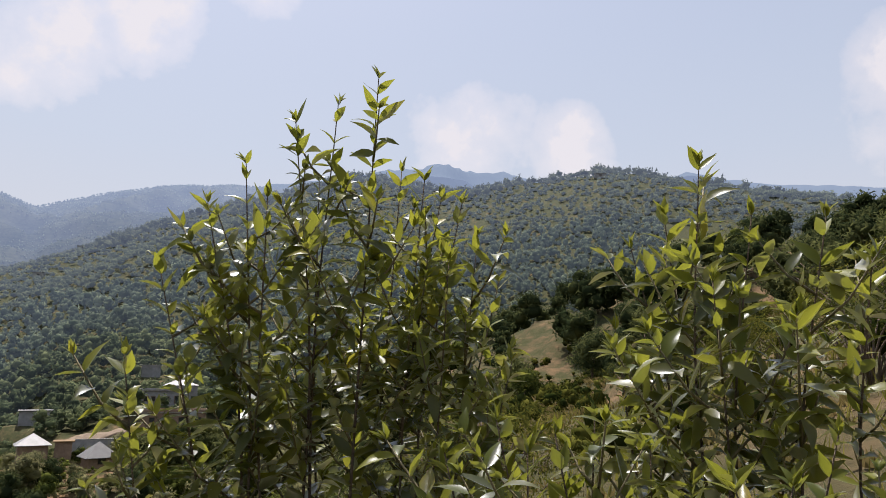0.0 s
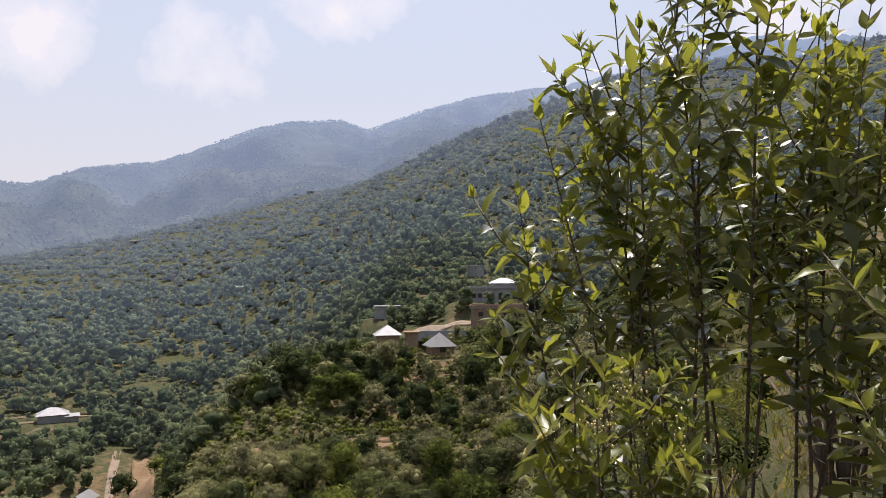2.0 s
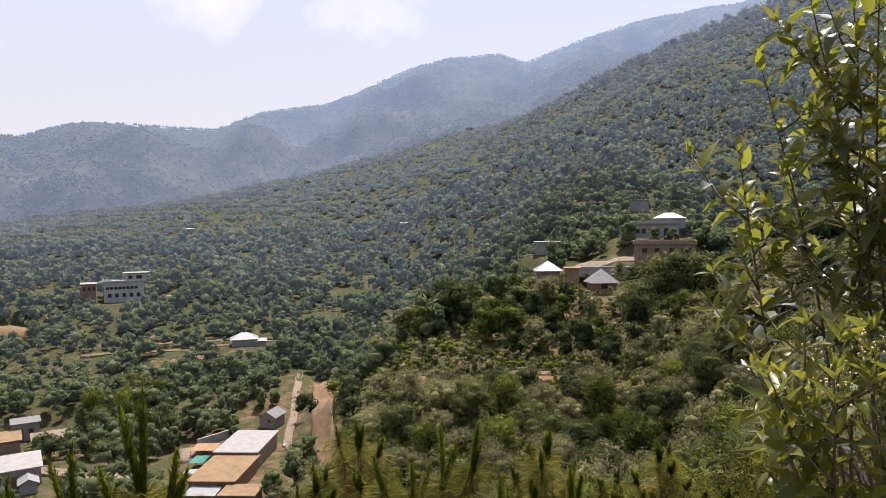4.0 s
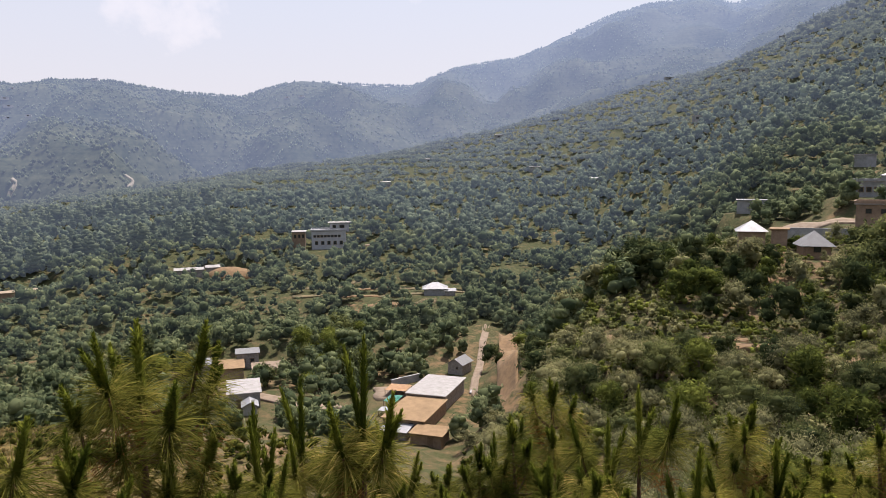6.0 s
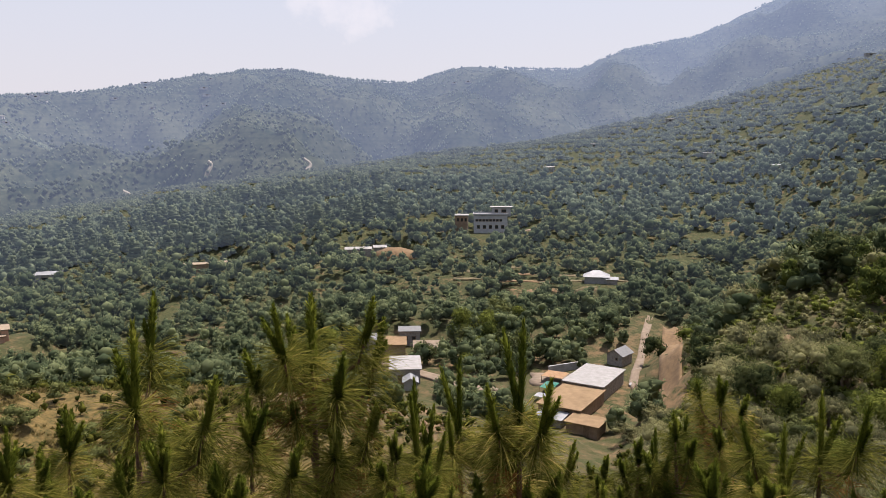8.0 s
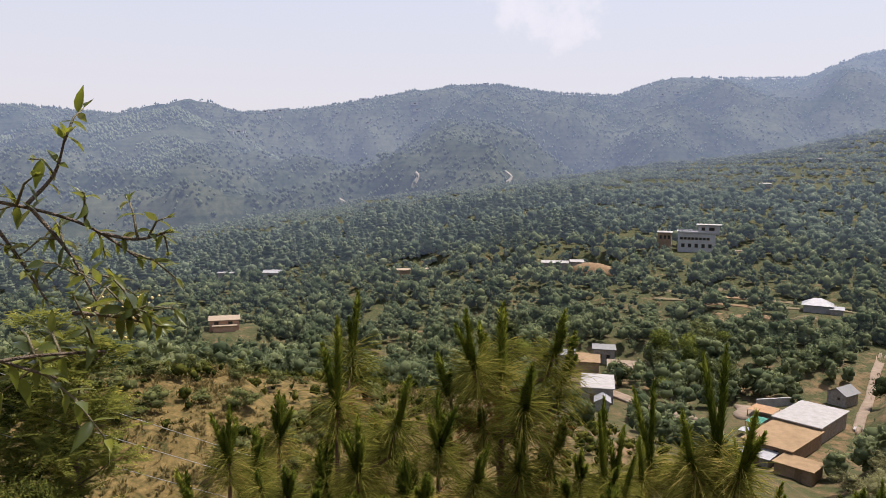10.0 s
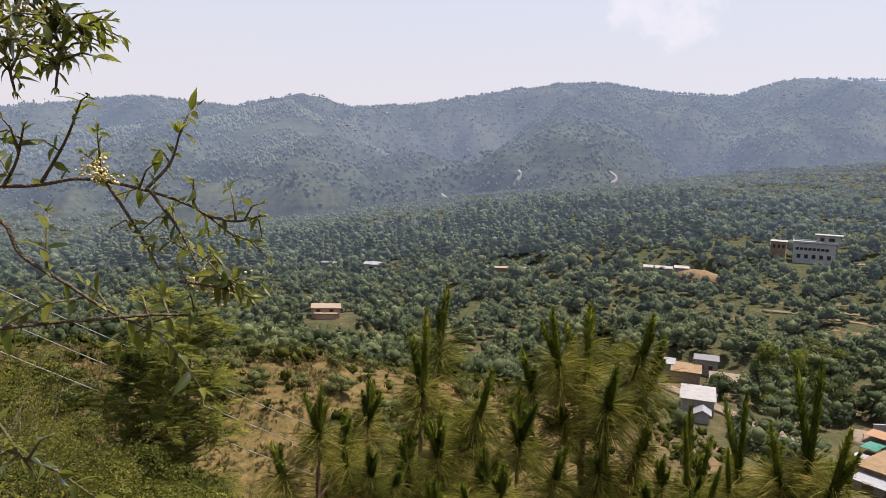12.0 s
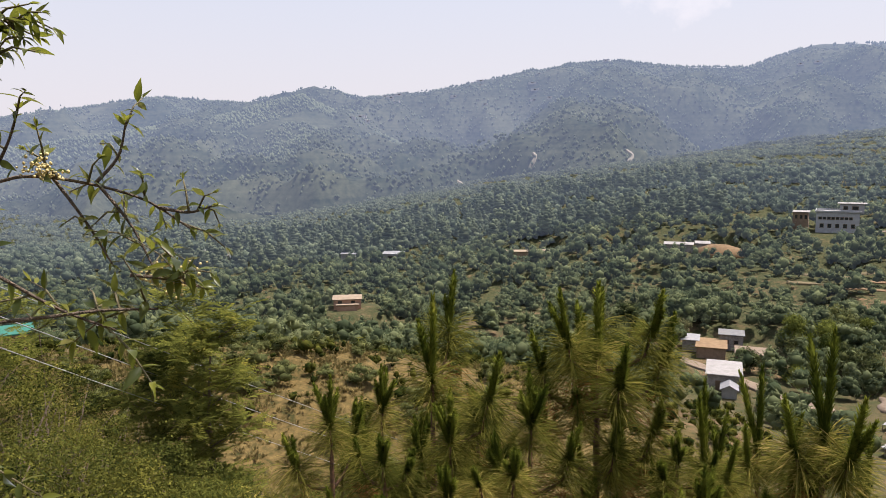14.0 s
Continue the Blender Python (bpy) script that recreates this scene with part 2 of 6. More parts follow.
MUD_ROOF = surface("mud_plaster_roof", (0.15, 0.095, 0.046), (0.25, 0.165, 0.085), 0.7, 0.95, 9, 0.5)
TIN = surface("tin_sheet", (0.19, 0.19, 0.195), (0.27, 0.27, 0.275), 1.2, 0.6, 20, 0.2, 0.1)
GREY_TIN = surface("weathered_grey_tin", (0.115, 0.115, 0.113), (0.165, 0.165, 0.162), 1.2, 0.7, 20, 0.2, 0.0)
STONE = surface("stone_wall", (0.16, 0.14, 0.125), (0.33, 0.30, 0.27), 2.0, 0.95, 9, 0.8)
PALE_WALL = surface("pale_concrete_wall", (0.29, 0.29, 0.30), (0.43, 0.43, 0.43), 0.8, 0.9, 10, 0.4)
MUD_WALL = surface("mud_plaster_wall", (0.17, 0.115, 0.075), (0.29, 0.205, 0.14), 1.2, 0.95, 10, 0.5)
BRICK_WALL = surface("terracotta_wall", (0.36, 0.20, 0.13), (0.52, 0.33, 0.23), 1.2, 0.9, 10, 0.5)
GREEN_TARP = surface("green_tarpaulin", (0.005, 0.10, 0.065), (0.01, 0.17, 0.11), 1.2, 0.5, 14, 0.3)
ORANGE_TARP = surface("ochre_sheet", (0.20, 0.10, 0.04), (0.30, 0.17, 0.07), 1.0, 0.7, 14, 0.3)
DARK_GLASS = surface("dark_window_glass", (0.015, 0.018, 0.02), (0.04, 0.045, 0.05), 2, 0.15, 20, 0.05)
WOOD = surface("weathered_wood", (0.10, 0.065, 0.04), (0.22, 0.15, 0.09), 4, 0.85, 30, 0.5)
WIRE = surface("aluminium_cable", (0.35, 0.35, 0.35), (0.5, 0.5, 0.5), 3, 0.45, 30, 0.1, 0.6)
BLOSSOM = surface("pale_blossom", (0.42, 0.32, 0.10), (0.70, 0.58, 0.28), 40, 0.8, 200, 0.2)

# ---- mesh helpers ----


def mesh_from(name, verts, faces, material, smooth=False):
    """A mesh from an array of vertices and an array of triangles."""
    v, f = np.asarray(verts, np.float32), np.asarray(faces, np.int32)
    me = bpy.data.meshes.new(name)
    me.vertices.add(len(v))
    me.vertices.foreach_set("co", v.ravel())
    me.loops.add(f.size)
    me.loops.foreach_set("vertex_index", f.ravel())
    me.polygons.add(len(f))
    me.polygons.foreach_set("loop_start", np.arange(len(f), dtype=np.int32) * f.shape[1])
    if smooth:
        me.polygons.foreach_set("use_smooth", np.ones(len(f), bool))
    me.update(calc_edges=True)
    me.materials.append(material)
    return me


class Geo:
    """Collects triangles."""

    def __init__(self):
        self.v, self.f, self.n = [], [], 0

    def add(self, v, f):
        self.v.append(np.asarray(v, np.float32))
        self.f.append(np.asarray(f, np.int32) + self.n)
        self.n += len(v)

    def mesh(self, name, material, smooth=False):
        return mesh_from(name, np.concatenate(self.v), np.concatenate(self.f), material, smooth)

    def arrays(self):
        return np.concatenate(self.v), np.concatenate(self.f)


def part_mesh(name, me, parent, label="", m=None):
    ob = new(name, me)
    ob.parent = parent
    if m is not None:
        ob.matrix_basis = m
    if label:
        tagged(ob, label)
    return ob


def part(name, bm, material, parent, label="", m=None):
    """Links a bmesh as one mesh under a thing or under a part."""
    me = bpy.data.meshes.new(name)
    bm.to_mesh(me)
    bm.free()
    me.materials.append(material)
    return part_mesh(name, me, parent, label, m)


def box_bm(w, d, h, x=0, y=0, z=0, bevel=0.03):
    bm = bmesh.new()
    bmesh.ops.create_cube(bm, size=1, matrix=Matrix.Translation((x, y, z + h / 2)) @ Matrix.Diagonal((w, d, h, 1)))
    if bevel:
        bmesh.ops.bevel(bm, geom=bm.edges[:], offset=min(bevel, w / 3, d / 3, h / 3), segments=1, affect="EDGES")
    return bm


def tube(geo, pts, radii, sides=6):
    pts = [Vector(p) for p in pts]
    vs, fs = [], []
    for i, p in enumerate(pts):
        t = (pts[min(i + 1, len(pts) - 1)] - pts[max(i - 1, 0)]).normalized()
        a = t.cross(Vector((0.31, 0.2, 0.93))).normalized()
        b = t.cross(a)
        for k in range(sides):
            w = 2 * math.pi * k / sides
            vs.append(p + (a * math.cos(w) + b * math.sin(w)) * radii[i])
    for i in range(len(pts) - 1):
        for k in range(sides):
            q, r = i * sides + k, i * sides + (k + 1) % sides
            fs += [(q, r, r + sides), (q, r + sides, q + sides)]
    top = len(pts) * sides - sides
    fs += [(top, top + k, top + k + 1) for k in range(1, sides - 1)]
    fs += [(0, k + 1, k) for k in range(1, sides - 1)]
    geo.add([tuple(v) for v in vs], fs)


def curve_points(ctrl, n):
    """A smooth line through a few points."""
    c = [Vector(p) for p in ctrl]
    c = [c[0] * 2 - c[1]] + c + [c[-1] * 2 - c[-2]]
    out = []
    for i in range(1, len(c) - 2):
        for k in range(n):
            t = k / n
            p0, p1, p2, p3 = c[i - 1:i + 3]
            out.append(0.5 * (2 * p1 + (p2 - p0) * t + (2 * p0 - 5 * p1 + 4 * p2 - p3) * t * t + (3 * p1 - p0 - 3 * p2 + p3) * t ** 3))
    return out + [c[-2]]


def icosphere(sub):
    bm = bmesh.new()
    bmesh.ops.create_icosphere(bm, subdivisions=sub, radius=1)
    v = np.array([x.co[:] for x in bm.verts])
    bm.verts.index_update()
    f = np.array([[q.index for q in x.verts] for x in bm.faces])
    bm.free()
    return v, f


ICO1, ICO2 = icosphere(1), icosphere(2)
rng = np.random.default_rng(7)

# ---- the lie of the land ----


def at(az, d, z=0.0):
    """A place by its bearing (degrees to the left of +y), its distance and its height."""
    return (-math.sin(radians(az)) * d, math.cos(radians(az)) * d, z)


def lattice(ix, iy, seed):
    h = (ix.astype(np.int64) * 374761393 + iy.astype(np.int64) * 668265263 + seed * 982451653) & 0xFFFFFFFF
    h = ((h ^ (h >> 13)) * 1274126177) & 0xFFFFFFFF
    return ((h ^ (h >> 16)) & 0xFFFF) / 65535.0


def value_noise(x, y, seed=0):
    ix, iy = np.floor(x), np.floor(y)
    fx, fy = x - ix, y - iy
    fx, fy = fx * fx * (3 - 2 * fx), fy * fy * (3 - 2 * fy)
    a, b = lattice(ix, iy, seed), lattice(ix + 1, iy, seed)
    c, d = lattice(ix, iy + 1, seed), lattice(ix + 1, iy + 1, seed)
    return (a * (1 - fx) + b * fx) * (1 - fy) + (c * (1 - fx) + d * fx) * fy - 0.5


def fbm(x, y, octaves=4, seed=0):
    s, amp = 0.0, 1.0
    for o in range(octaves):
        s = s + amp * value_noise(x * 2 ** o, y * 2 ** o, seed + o)
        amp *= 0.5
    return s


def ridge(x, y, pts, rounding, shoulder=1e9, drop=0.0, blend=False):
    """The height of a hill below its crest line: points of bearing, distance, height and side slope."""
    best, share, total = np.full(np.shape(x), -1e9), 0.0, 0.0
    p = [(*at(a, d)[:2], z, s) for a, d, z, s in pts]
    for (x0, y0, z0, s0), (x1, y1, z1, s1) in zip(p, p[1:]):
        dx, dy = x1 - x0, y1 - y0
        t = np.clip(((x - x0) * dx + (y - y0) * dy) / (dx * dx + dy * dy), 0, 1)
        dist = np.hypot(x - x0 - t * dx, y - y0 - t * dy)
        h = z0 + (z1 - z0) * t - (s0 + (s1 - s0) * t) * (np.sqrt(dist ** 2 + rounding ** 2) - rounding) - drop * np.maximum(dist - shoulder, 0)
        best = np.maximum(best, h)
        w = 1.0 / (dist + 1.0) ** 6
        share, total = share + w * h, total + w
    return share / total if blend else best


# the wooded hill on the far side of the valley, and its long spur
HILL = [(-45, 520, 116, .46), (-29, 560, 124, .46), (-17, 600, 158, .5), (-10, 620, 181, .5), (1, 640, 170, .5), (9, 680, 194, .5),
        (16.4, 720, 180, .48), (21.6, 740, 146, .42), (27.8, 760, 122, .36), (33.8, 780, 102, .30), (39.8, 780, 71, .23), (46.9, 740, 45, .17),
        (55.8, 680, 21, .13), (61.8, 600, 4, .125), (67.2, 540, -11, .125), (74, 490, -24, .12), (84.6, 430, -35, .09), (94, 400, -41, .08),
        (103, 380, -48, .06), (110, 380, -54, .05)]
WOODED_SPUR = [(-40, 180, 40, .3), (-26, 150, 30, .34), (-15, 140, 20, .34), (-6.4, 128, 11, .34), (-3, 120, 6, .34), (6, 118, -4, .3)]
VILLAGE_SPUR = [(14, 175, -8, .22), (20, 155, -10, .22), (28, 138, -13, .22), (33.6, 135, -14.5, .22), (38, 138, -17.5, .24), (42.4, 142, -23.5, .34), (46, 148, -31, .5), (49, 156, -38.5, .5)]
# the wooded face of the village spur, which comes down towards the camera
VILLAGE_FACE = [(31, 128, -15.5, .13), (30, 105, -20, .14), (29, 85, -23, .15), (27, 62, -26, .16), (25, 42, -29, .16)]
VILLAGE_RISE = [(27, 330, 24, .3), (26, 260, 11, .3), (25, 220, 1, .3), (24, 185, -5.5, .3), (23, 160, -10, .3)]
KNOLL = [(124, 78, -18, .3), (108, 62, -15.5, .35), (102, 63, -17, .35), (97, 62, -19.5, .35), (92, 62, -23, .35)]
# how steeply the shoulder on which the camera stands falls away, by bearing
SHOULDER_AZ = (-180, -120, -60, -30, 0, 20, 35, 50, 65, 90, 110, 130, 150)
SHOULDER_SLOPE = (.12, .25, .24, .16, -.03, -.36, -.46, -.51, -.54, -.54, -.46, -.38, -.15)
# level ground under the buildings: x, y, radius, height
PADS = [(-112, 71, 15, -43.1), (-128, 92, 6, -43.0), (-137, 46, 9, -43.8), (-158, 54, 10, -44.0), (-63, 120, 5, -13.2), (-74, 119, 5, -12.3),
        (-64, 147, 9, -9.4), (-75, 169, 9, -4.6), (-93, 199, 5, 2.0), (-262, 123, 8.5, -28.0), (-255, 70, 9, -33.6), (-246, 89, 5, -36.0),
        (-178, 120, 7, -35.0), (-279, 16, 11, -41.2), (-270, 52, 6, -38.0), (-190, -38, 9, -40.3), (-97, -71, 7, -28.4), (-102, 162, 6, -9.0), (-248, 80, 7, -35.0)]


def height(x, y):
    x, y = np.asarray(x, float), np.asarray(y, float)
    d = np.hypot(x, y)
    bearing = np.degrees(np.arctan2(-x, y))
    slope = d * np.interp(bearing, SHOULDER_AZ, SHOULDER_SLOPE, period=360)
    slope = np.minimum(slope, 30 + 0.25 * slope)
    floor = -45 + 0.0 * d
    layers = np.stack([slope, floor, ridge(x, y, HILL, 30), ridge(x, y, WOODED_SPUR, 6, 30, .3), ridge(x, y, VILLAGE_SPUR, 7, 28, .45, True), ridge(x, y, VILLAGE_RISE, 7, 25, .5), ridge(x, y, VILLAGE_FACE, 8, 25, .9), ridge(x, y, KNOLL, 8)])
    k = 1.2
    top = layers.max(0)
    h = top + k * np.log(np.exp((layers - top) / k).sum(0))
    h = h + fbm(x / 70, y / 70, 4, 3) * 4 * np.clip((d - 60) / 250, 0, 1) + fbm(x / 9, y / 9, 3, 9) * 0.9 * np.clip((d - 3) / 25, 0, 1)
    # old field terraces: level treads and short banks
    step = np.where(d > 190, 4.0, 1.7)
    q = h / step + 0.25 * fbm(x / 40, y / 40, 2, 21)
    tread = (np.floor(q) + np.clip((q - np.floor(q) - 0.6) / 0.4, 0, 1) ** 2 - q) * step
    h = h + tread * np.where(d > 190, 0.5, 0.75) * np.clip((d - 22) / 20, 0, 1) * np.clip((900 - d) / 200, 0, 1)
    for px, py, r, z in PADS:
        w = np.clip((np.hypot(x - px, y - py) - r) / (0.5 * r + 2), 0, 1)
        w = w * w * (3 - 2 * w)
        h = z * (1 - w) + h * w
    # beyond the hill the land falls away to the plain of the horizon
    far = np.clip((d - 1000) / 600, 0, 1)
    return h * (1 - far) - 60 * far


def hz(x, y):
    return float(height(np.array([x]), np.array([y]))[0])


def build_ground():
    az = np.concatenate([np.arange(-180, -42, 6.0), np.arange(-42, 136, 0.5), np.arange(136, 180, 6.0)])
    r = [0.0, 0.5]
    while r[-1] < 900:
        r.append(r[-1] * 1.027 + 0.05)
    r = np.array(r[1:] + [1000, 1150, 1300, 1450, 1600, 2200, 3200, 4800])
    R, A = np.meshgrid(r, np.radians(az), indexing="ij")
    x, y = -np.sin(A) * R, np.cos(A) * R
    v = np.stack([x, y, height(x, y)], -1).reshape(-1, 3)
    n, m = len(r), len(az)
    i, j = np.meshgrid(np.arange(n - 1), np.arange(m), indexing="ij")
    a, b = (i * m + j).ravel(), (i * m + (j + 1) % m).ravel()
    f = np.concatenate([np.stack([a, b + m, a + m], 1), np.stack([a, b, b + m], 1)])
    v = np.concatenate([v, [[0, 0, hz(0, 0)]]])
    c = len(v) - 1
    j = np.arange(m)
    f = np.concatenate([f, np.stack([np.full(m, c), (j + 1) % m, j], 1)])
    f = f[:, ::-1]
    tagged(new("ground", mesh_from("ground", v, f, GROUND, True)), "grassy terraced hillside and valley floor of dry soil", "ground", kind="structure")


build_ground()

# the mountain range that closes the valley: bearing and angle of its crest
RANGE_CREST = [(150, 2), (128, 2.1), (121, 3.3), (114.5, 4.2), (109, 3.9), (105, 4.4), (103.3, 4.9), (99.6, 4.3), (96, 4.5), (91.7, 5.0), (88.6, 5.7), (83.4, 6.6), (80, 6.65), (76, 6.2),
               (70.8, 5.9), (66.7, 7.2), (63, 7.0), (57.8, 6.8), (54.4, 8.1), (49, 8.9), (46, 10.3), (42.7, 11.5), (39.7, 12.2), (35.9, 12.5), (33.7, 11.8),
               (29.3, 13.3), (25.7, 14.1), (21, 14.7), (12, 15), (0, 12), (-30, 9)]


def range_distance(az):
    return 1500 + max(0.0, 75 - az) * 13


def range_points(crest, dist, slope):
    return [(a, dist(a), 1.6 + dist(a) * math.tan(radians(e)), slope(a)) for a, e in crest]


def mountain(name, pts, label, material, az0, az1, near, far, rough, steps=70, da=0.45):
    az = np.arange(az0, az1, da)
    r = np.linspace(near, far, steps)
    R, A = np.meshgrid(r, np.radians(az), indexing="ij")
    x, y = -np.sin(A) * R, np.cos(A) * R
    v = np.stack([x, y, mountain_height(x, y, pts, rough)], -1).reshape(-1, 3)
    n, m = len(r), len(az)
    i, j = np.meshgrid(np.arange(n - 1), np.arange(m - 1), indexing="ij")
    a = (i * m + j).ravel()
    f = np.concatenate([np.stack([a, a + m, a + m + 1], 1), np.stack([a, a + m + 1, a + 1], 1)])
    return tagged(new(name, mesh_from(name, v, f, material, True)), label, "mountain", kind="structure")


def mountain_height(x, y, pts, rough):
    """A crest whose height and distance follow the bearing, with flanks that fall to both sides, cut by gullies."""
    d, az = np.hypot(x, y), np.degrees(np.arctan2(-x, y))
    q = sorted(pts)
    col = [np.interp(az, [p[0] for p in q], [p[k] for p in q]) for k in (1, 2, 3)]
    away = np.abs(d - col[0])
    h = col[1] - col[2] * (np.sqrt(away ** 2 + 400) - 20)
    gullies = np.abs(fbm(x / 260, y / 260, 4, 40)) * 2 - 0.35
    return h - gullies * rough * np.clip(away / 250, 0, 1) + fbm(x / 40, y / 40, 3, 50) * 5 * np.clip(away / 60, 0.15, 1) - 3


RANGE_PTS = range_points(RANGE_CREST, range_distance, lambda a: float(np.interp(a, (50, 62, 78, 110), (.42, .32, .23, .18))))
FOOT_PTS = range_points([(140, -1.0), (125, 0.6), (117.7, 1.7), (114, 2.3), (110, 3.0), (106.5, 4.1), (104.2, 4.5), (102, 3.4), (98, 1.4), (92, -1.6)], lambda a: 1050, lambda a: 0.32)
BACK_PTS = range_points([(20, 14.5), (12, 15.5), (6.4, 16.6), (3.2, 16.8), (1.3, 16.3), (-1.5, 16.2), (-8, 14.5), (-15.8, 15.6), (-20, 14.6), (-30, 13.2), (-42, 13)], lambda a: 2900, lambda a: 0.3)
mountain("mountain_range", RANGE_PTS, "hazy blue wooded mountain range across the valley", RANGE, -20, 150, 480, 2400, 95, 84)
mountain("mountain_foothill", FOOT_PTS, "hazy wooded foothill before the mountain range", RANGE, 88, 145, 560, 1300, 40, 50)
mountain("mountain_peaks", BACK_PTS, "hazy pale blue far mountain crest beyond the hill", RANGE_FAR, -42, 22, 2300, 3300, 60, 40)

# ---- trees ----


def blob(seed, sub, rough=0.28):
    v, f = sub
    r = np.random.default_rng(seed)
    w = r.normal(size=(6, 3)) * 1.9
    p = r.uniform(0, 6.3, 6)
    k = 1 + rough * np.sin(v @ w.T + p).sum(1) / 2.4
    return v * k[:, None], f


def leaf_cards(r, centres, radii, count, size):
    """Small leaf sprays, one triangle pair each, strewn over the lobes of a crown."""
    i = r.integers(0, len(centres), count)
    n = r.normal(size=(count, 3))
    n[:, 2] = n[:, 2] * 0.8 + 0.25
    n /= np.linalg.norm(n, axis=1)[:, None]
    c = centres[i] + n * radii[i] * r.uniform(0.74, 1.26, (count, 1))
    a = r.normal(size=(count, 3))
    a /= np.linalg.norm(a, axis=1)[:, None]
    b = np.cross(a, n + 0.4 * r.normal(size=(count, 3)))
    b /= np.linalg.norm(b, axis=1)[:, None] + 1e-6
    s = size * r.uniform(0.6, 1.4, (count, 1))
    v = np.stack([c - a * s, c + b * s * 0.55, c + a * s], 1).reshape(-1, 3)
    return v, np.arange(count * 3).reshape(-1, 3)


def crown_arrays(seed, lobes, cards, size, sub=ICO1, wide=0.5, flat=0.8, core=0.74):
    """A crown of unit height on the ground plane: uneven lobes with leaf sprays round them."""
    r = np.random.default_rng(seed)
    g = Geo()
    cs, rs = [], []
    for k in range(lobes):
        rad = r.uniform(0.18, 0.29) if lobes > 2 else r.uniform(0.36, 0.44)
        ang, out = r.uniform(0, 6.3), (wide - rad * 0.75) * math.sqrt(r.uniform(0, 1)) if lobes > 1 else 0.0
        z = r.uniform(0.28, 0.98 - rad * 0.8) if lobes > 1 else 0.45
        if lobes > 2 and z > 0.6:
            out *= 0.6
        c = np.array([math.cos(ang) * out, math.sin(ang) * out, z])
        q = np.array([rad, rad, rad * flat])
        v, f = blob(seed * 31 + k, sub)
        g.add(v * q * core + c, f)
        cs.append(c), rs.append(q)
    if cards:
        g.add(*leaf_cards(r, np.array(cs), np.array(rs), cards, size))
    return g.arrays()


def trunk_arrays(seed, h=0.55, rad=0.035):
    r = random.Random(seed)
    g = Geo()
    bend = [(0, 0, -0.05)] + [(r.uniform(-.04, .04), r.uniform(-.04, .04), h * k / 3) for k in (1, 2, 3)]
    tube(g, bend, [rad, rad * .8, rad * .62, rad * .4], 6)
    for _ in range(4):
        a, z = r.uniform(0, 6.3), r.uniform(.22, .45)
        tube(g, [(0, 0, z), (math.cos(a) * .12, math.sin(a) * .12, z + .13), (math.cos(a) * .27, math.sin(a) * .27, z + .24)], [rad * .45, rad * .3, rad * .12], 4)
    return g.arrays()


def scatter(name, protos, x, y, size, squash, material, label, category, sink=0.05):
    """Joins many turned and sized copies of a few crowns into one mesh."""
    z = height(x, y) - sink * size
    vs, fs, n = [], [], 0
    pick, turn = rng.integers(0, len(protos), len(x)), rng.uniform(0, 6.28, len(x))
    wide = size * rng.uniform(0.85, 1.35, len(x)) * squash
    for k, (v, f) in enumerate(protos):
        i = np.where(pick == k)[0]
        c, s = np.cos(turn[i])[:, None], np.sin(turn[i])[:, None]
        px = (v[:, 0] * c - v[:, 1] * s) * wide[i][:, None] + x[i][:, None]
        py = (v[:, 0] * s + v[:, 1] * c) * wide[i][:, None] + y[i][:, None]
        pz = v[:, 2] * size[i][:, None] + z[i][:, None]
        vs.append(np.stack([px, py, pz], -1).reshape(-1, 3))
        fs.append((f[None] + (np.arange(len(i)) * len(v))[:, None, None]).reshape(-1, 3) + n)
        n += len(i) * len(v)
    return tagged(new(name, mesh_from(name, np.concatenate(vs), np.concatenate(fs), material)), label, category, kind="stuff")


def sector(count, az0, az1, r0, r1):
    az, r = np.radians(rng.uniform(az0, az1, count)), np.sqrt(rng.uniform(r0 ** 2, r1 ** 2, count))
    return -np.sin(az) * r, np.cos(az) * r


# soil banks on the wooded spur and terrace fields below the storeyed house: bearing, distance, half length and half width
BANKS = [(42.6, 104, 3.4, 1.0), (40.2, 102, 4.2, 1.1), (37.4, 101, 3.0, 0.9), (34.2, 99, 3.6, 0.8), (31.2, 96, 4.2, 0.9), (26.2, 92, 4.0, 0.9), (31.0, 80, 2.0, 0.8)]
FIELDS = [(57, 226, 8, 1.5), (61.5, 229, 9, 1.5), (65, 233, 6, 1.4), (58.5, 216, 8, 1.3), (62.8, 218, 8, 1.2), (66.2, 222, 5, 1.2), (57.5, 206, 5, 1.2), (61, 208, 7, 1.1), (54.6, 219, 4, 1.4), (63.4, 240, 6, 1.2)]
# bare ground kept free of trees: x, y, half length, half width, direction of the length
CLEAR = ([(-116.9, 97.1, 32, 2.4, 140), (-131, 99.5, 26, 1.0, 139), (-139, 50, 22, 2.2, 25), (-76, 149, 9, 3, 25), (-252, 142, 16, 1.4, 80), (-250, 80, 9, 6, 72), (-250, 117, 8, 4, 64)]
         + [(*at(az, d)[:2], l, w, az) for az, d, l, w in BANKS + FIELDS])


def is_free(x, y, margin=0.0):
    ok = np.ones(len(x), bool)
    for px, py, r, z in PADS:
        ok &= np.hypot(x - px, y - py) > r * 1.0 + margin * 0.6
    for px, py, l, w, a in CLEAR:
        c, s = math.cos(radians(a)), math.sin(radians(a))
        u, v = (x - px) * c + (y - py) * s, -(x - px) * s + (y - py) * c
        ok &= (np.abs(u) > l + margin) | (np.abs(v) > w + margin)
    return ok


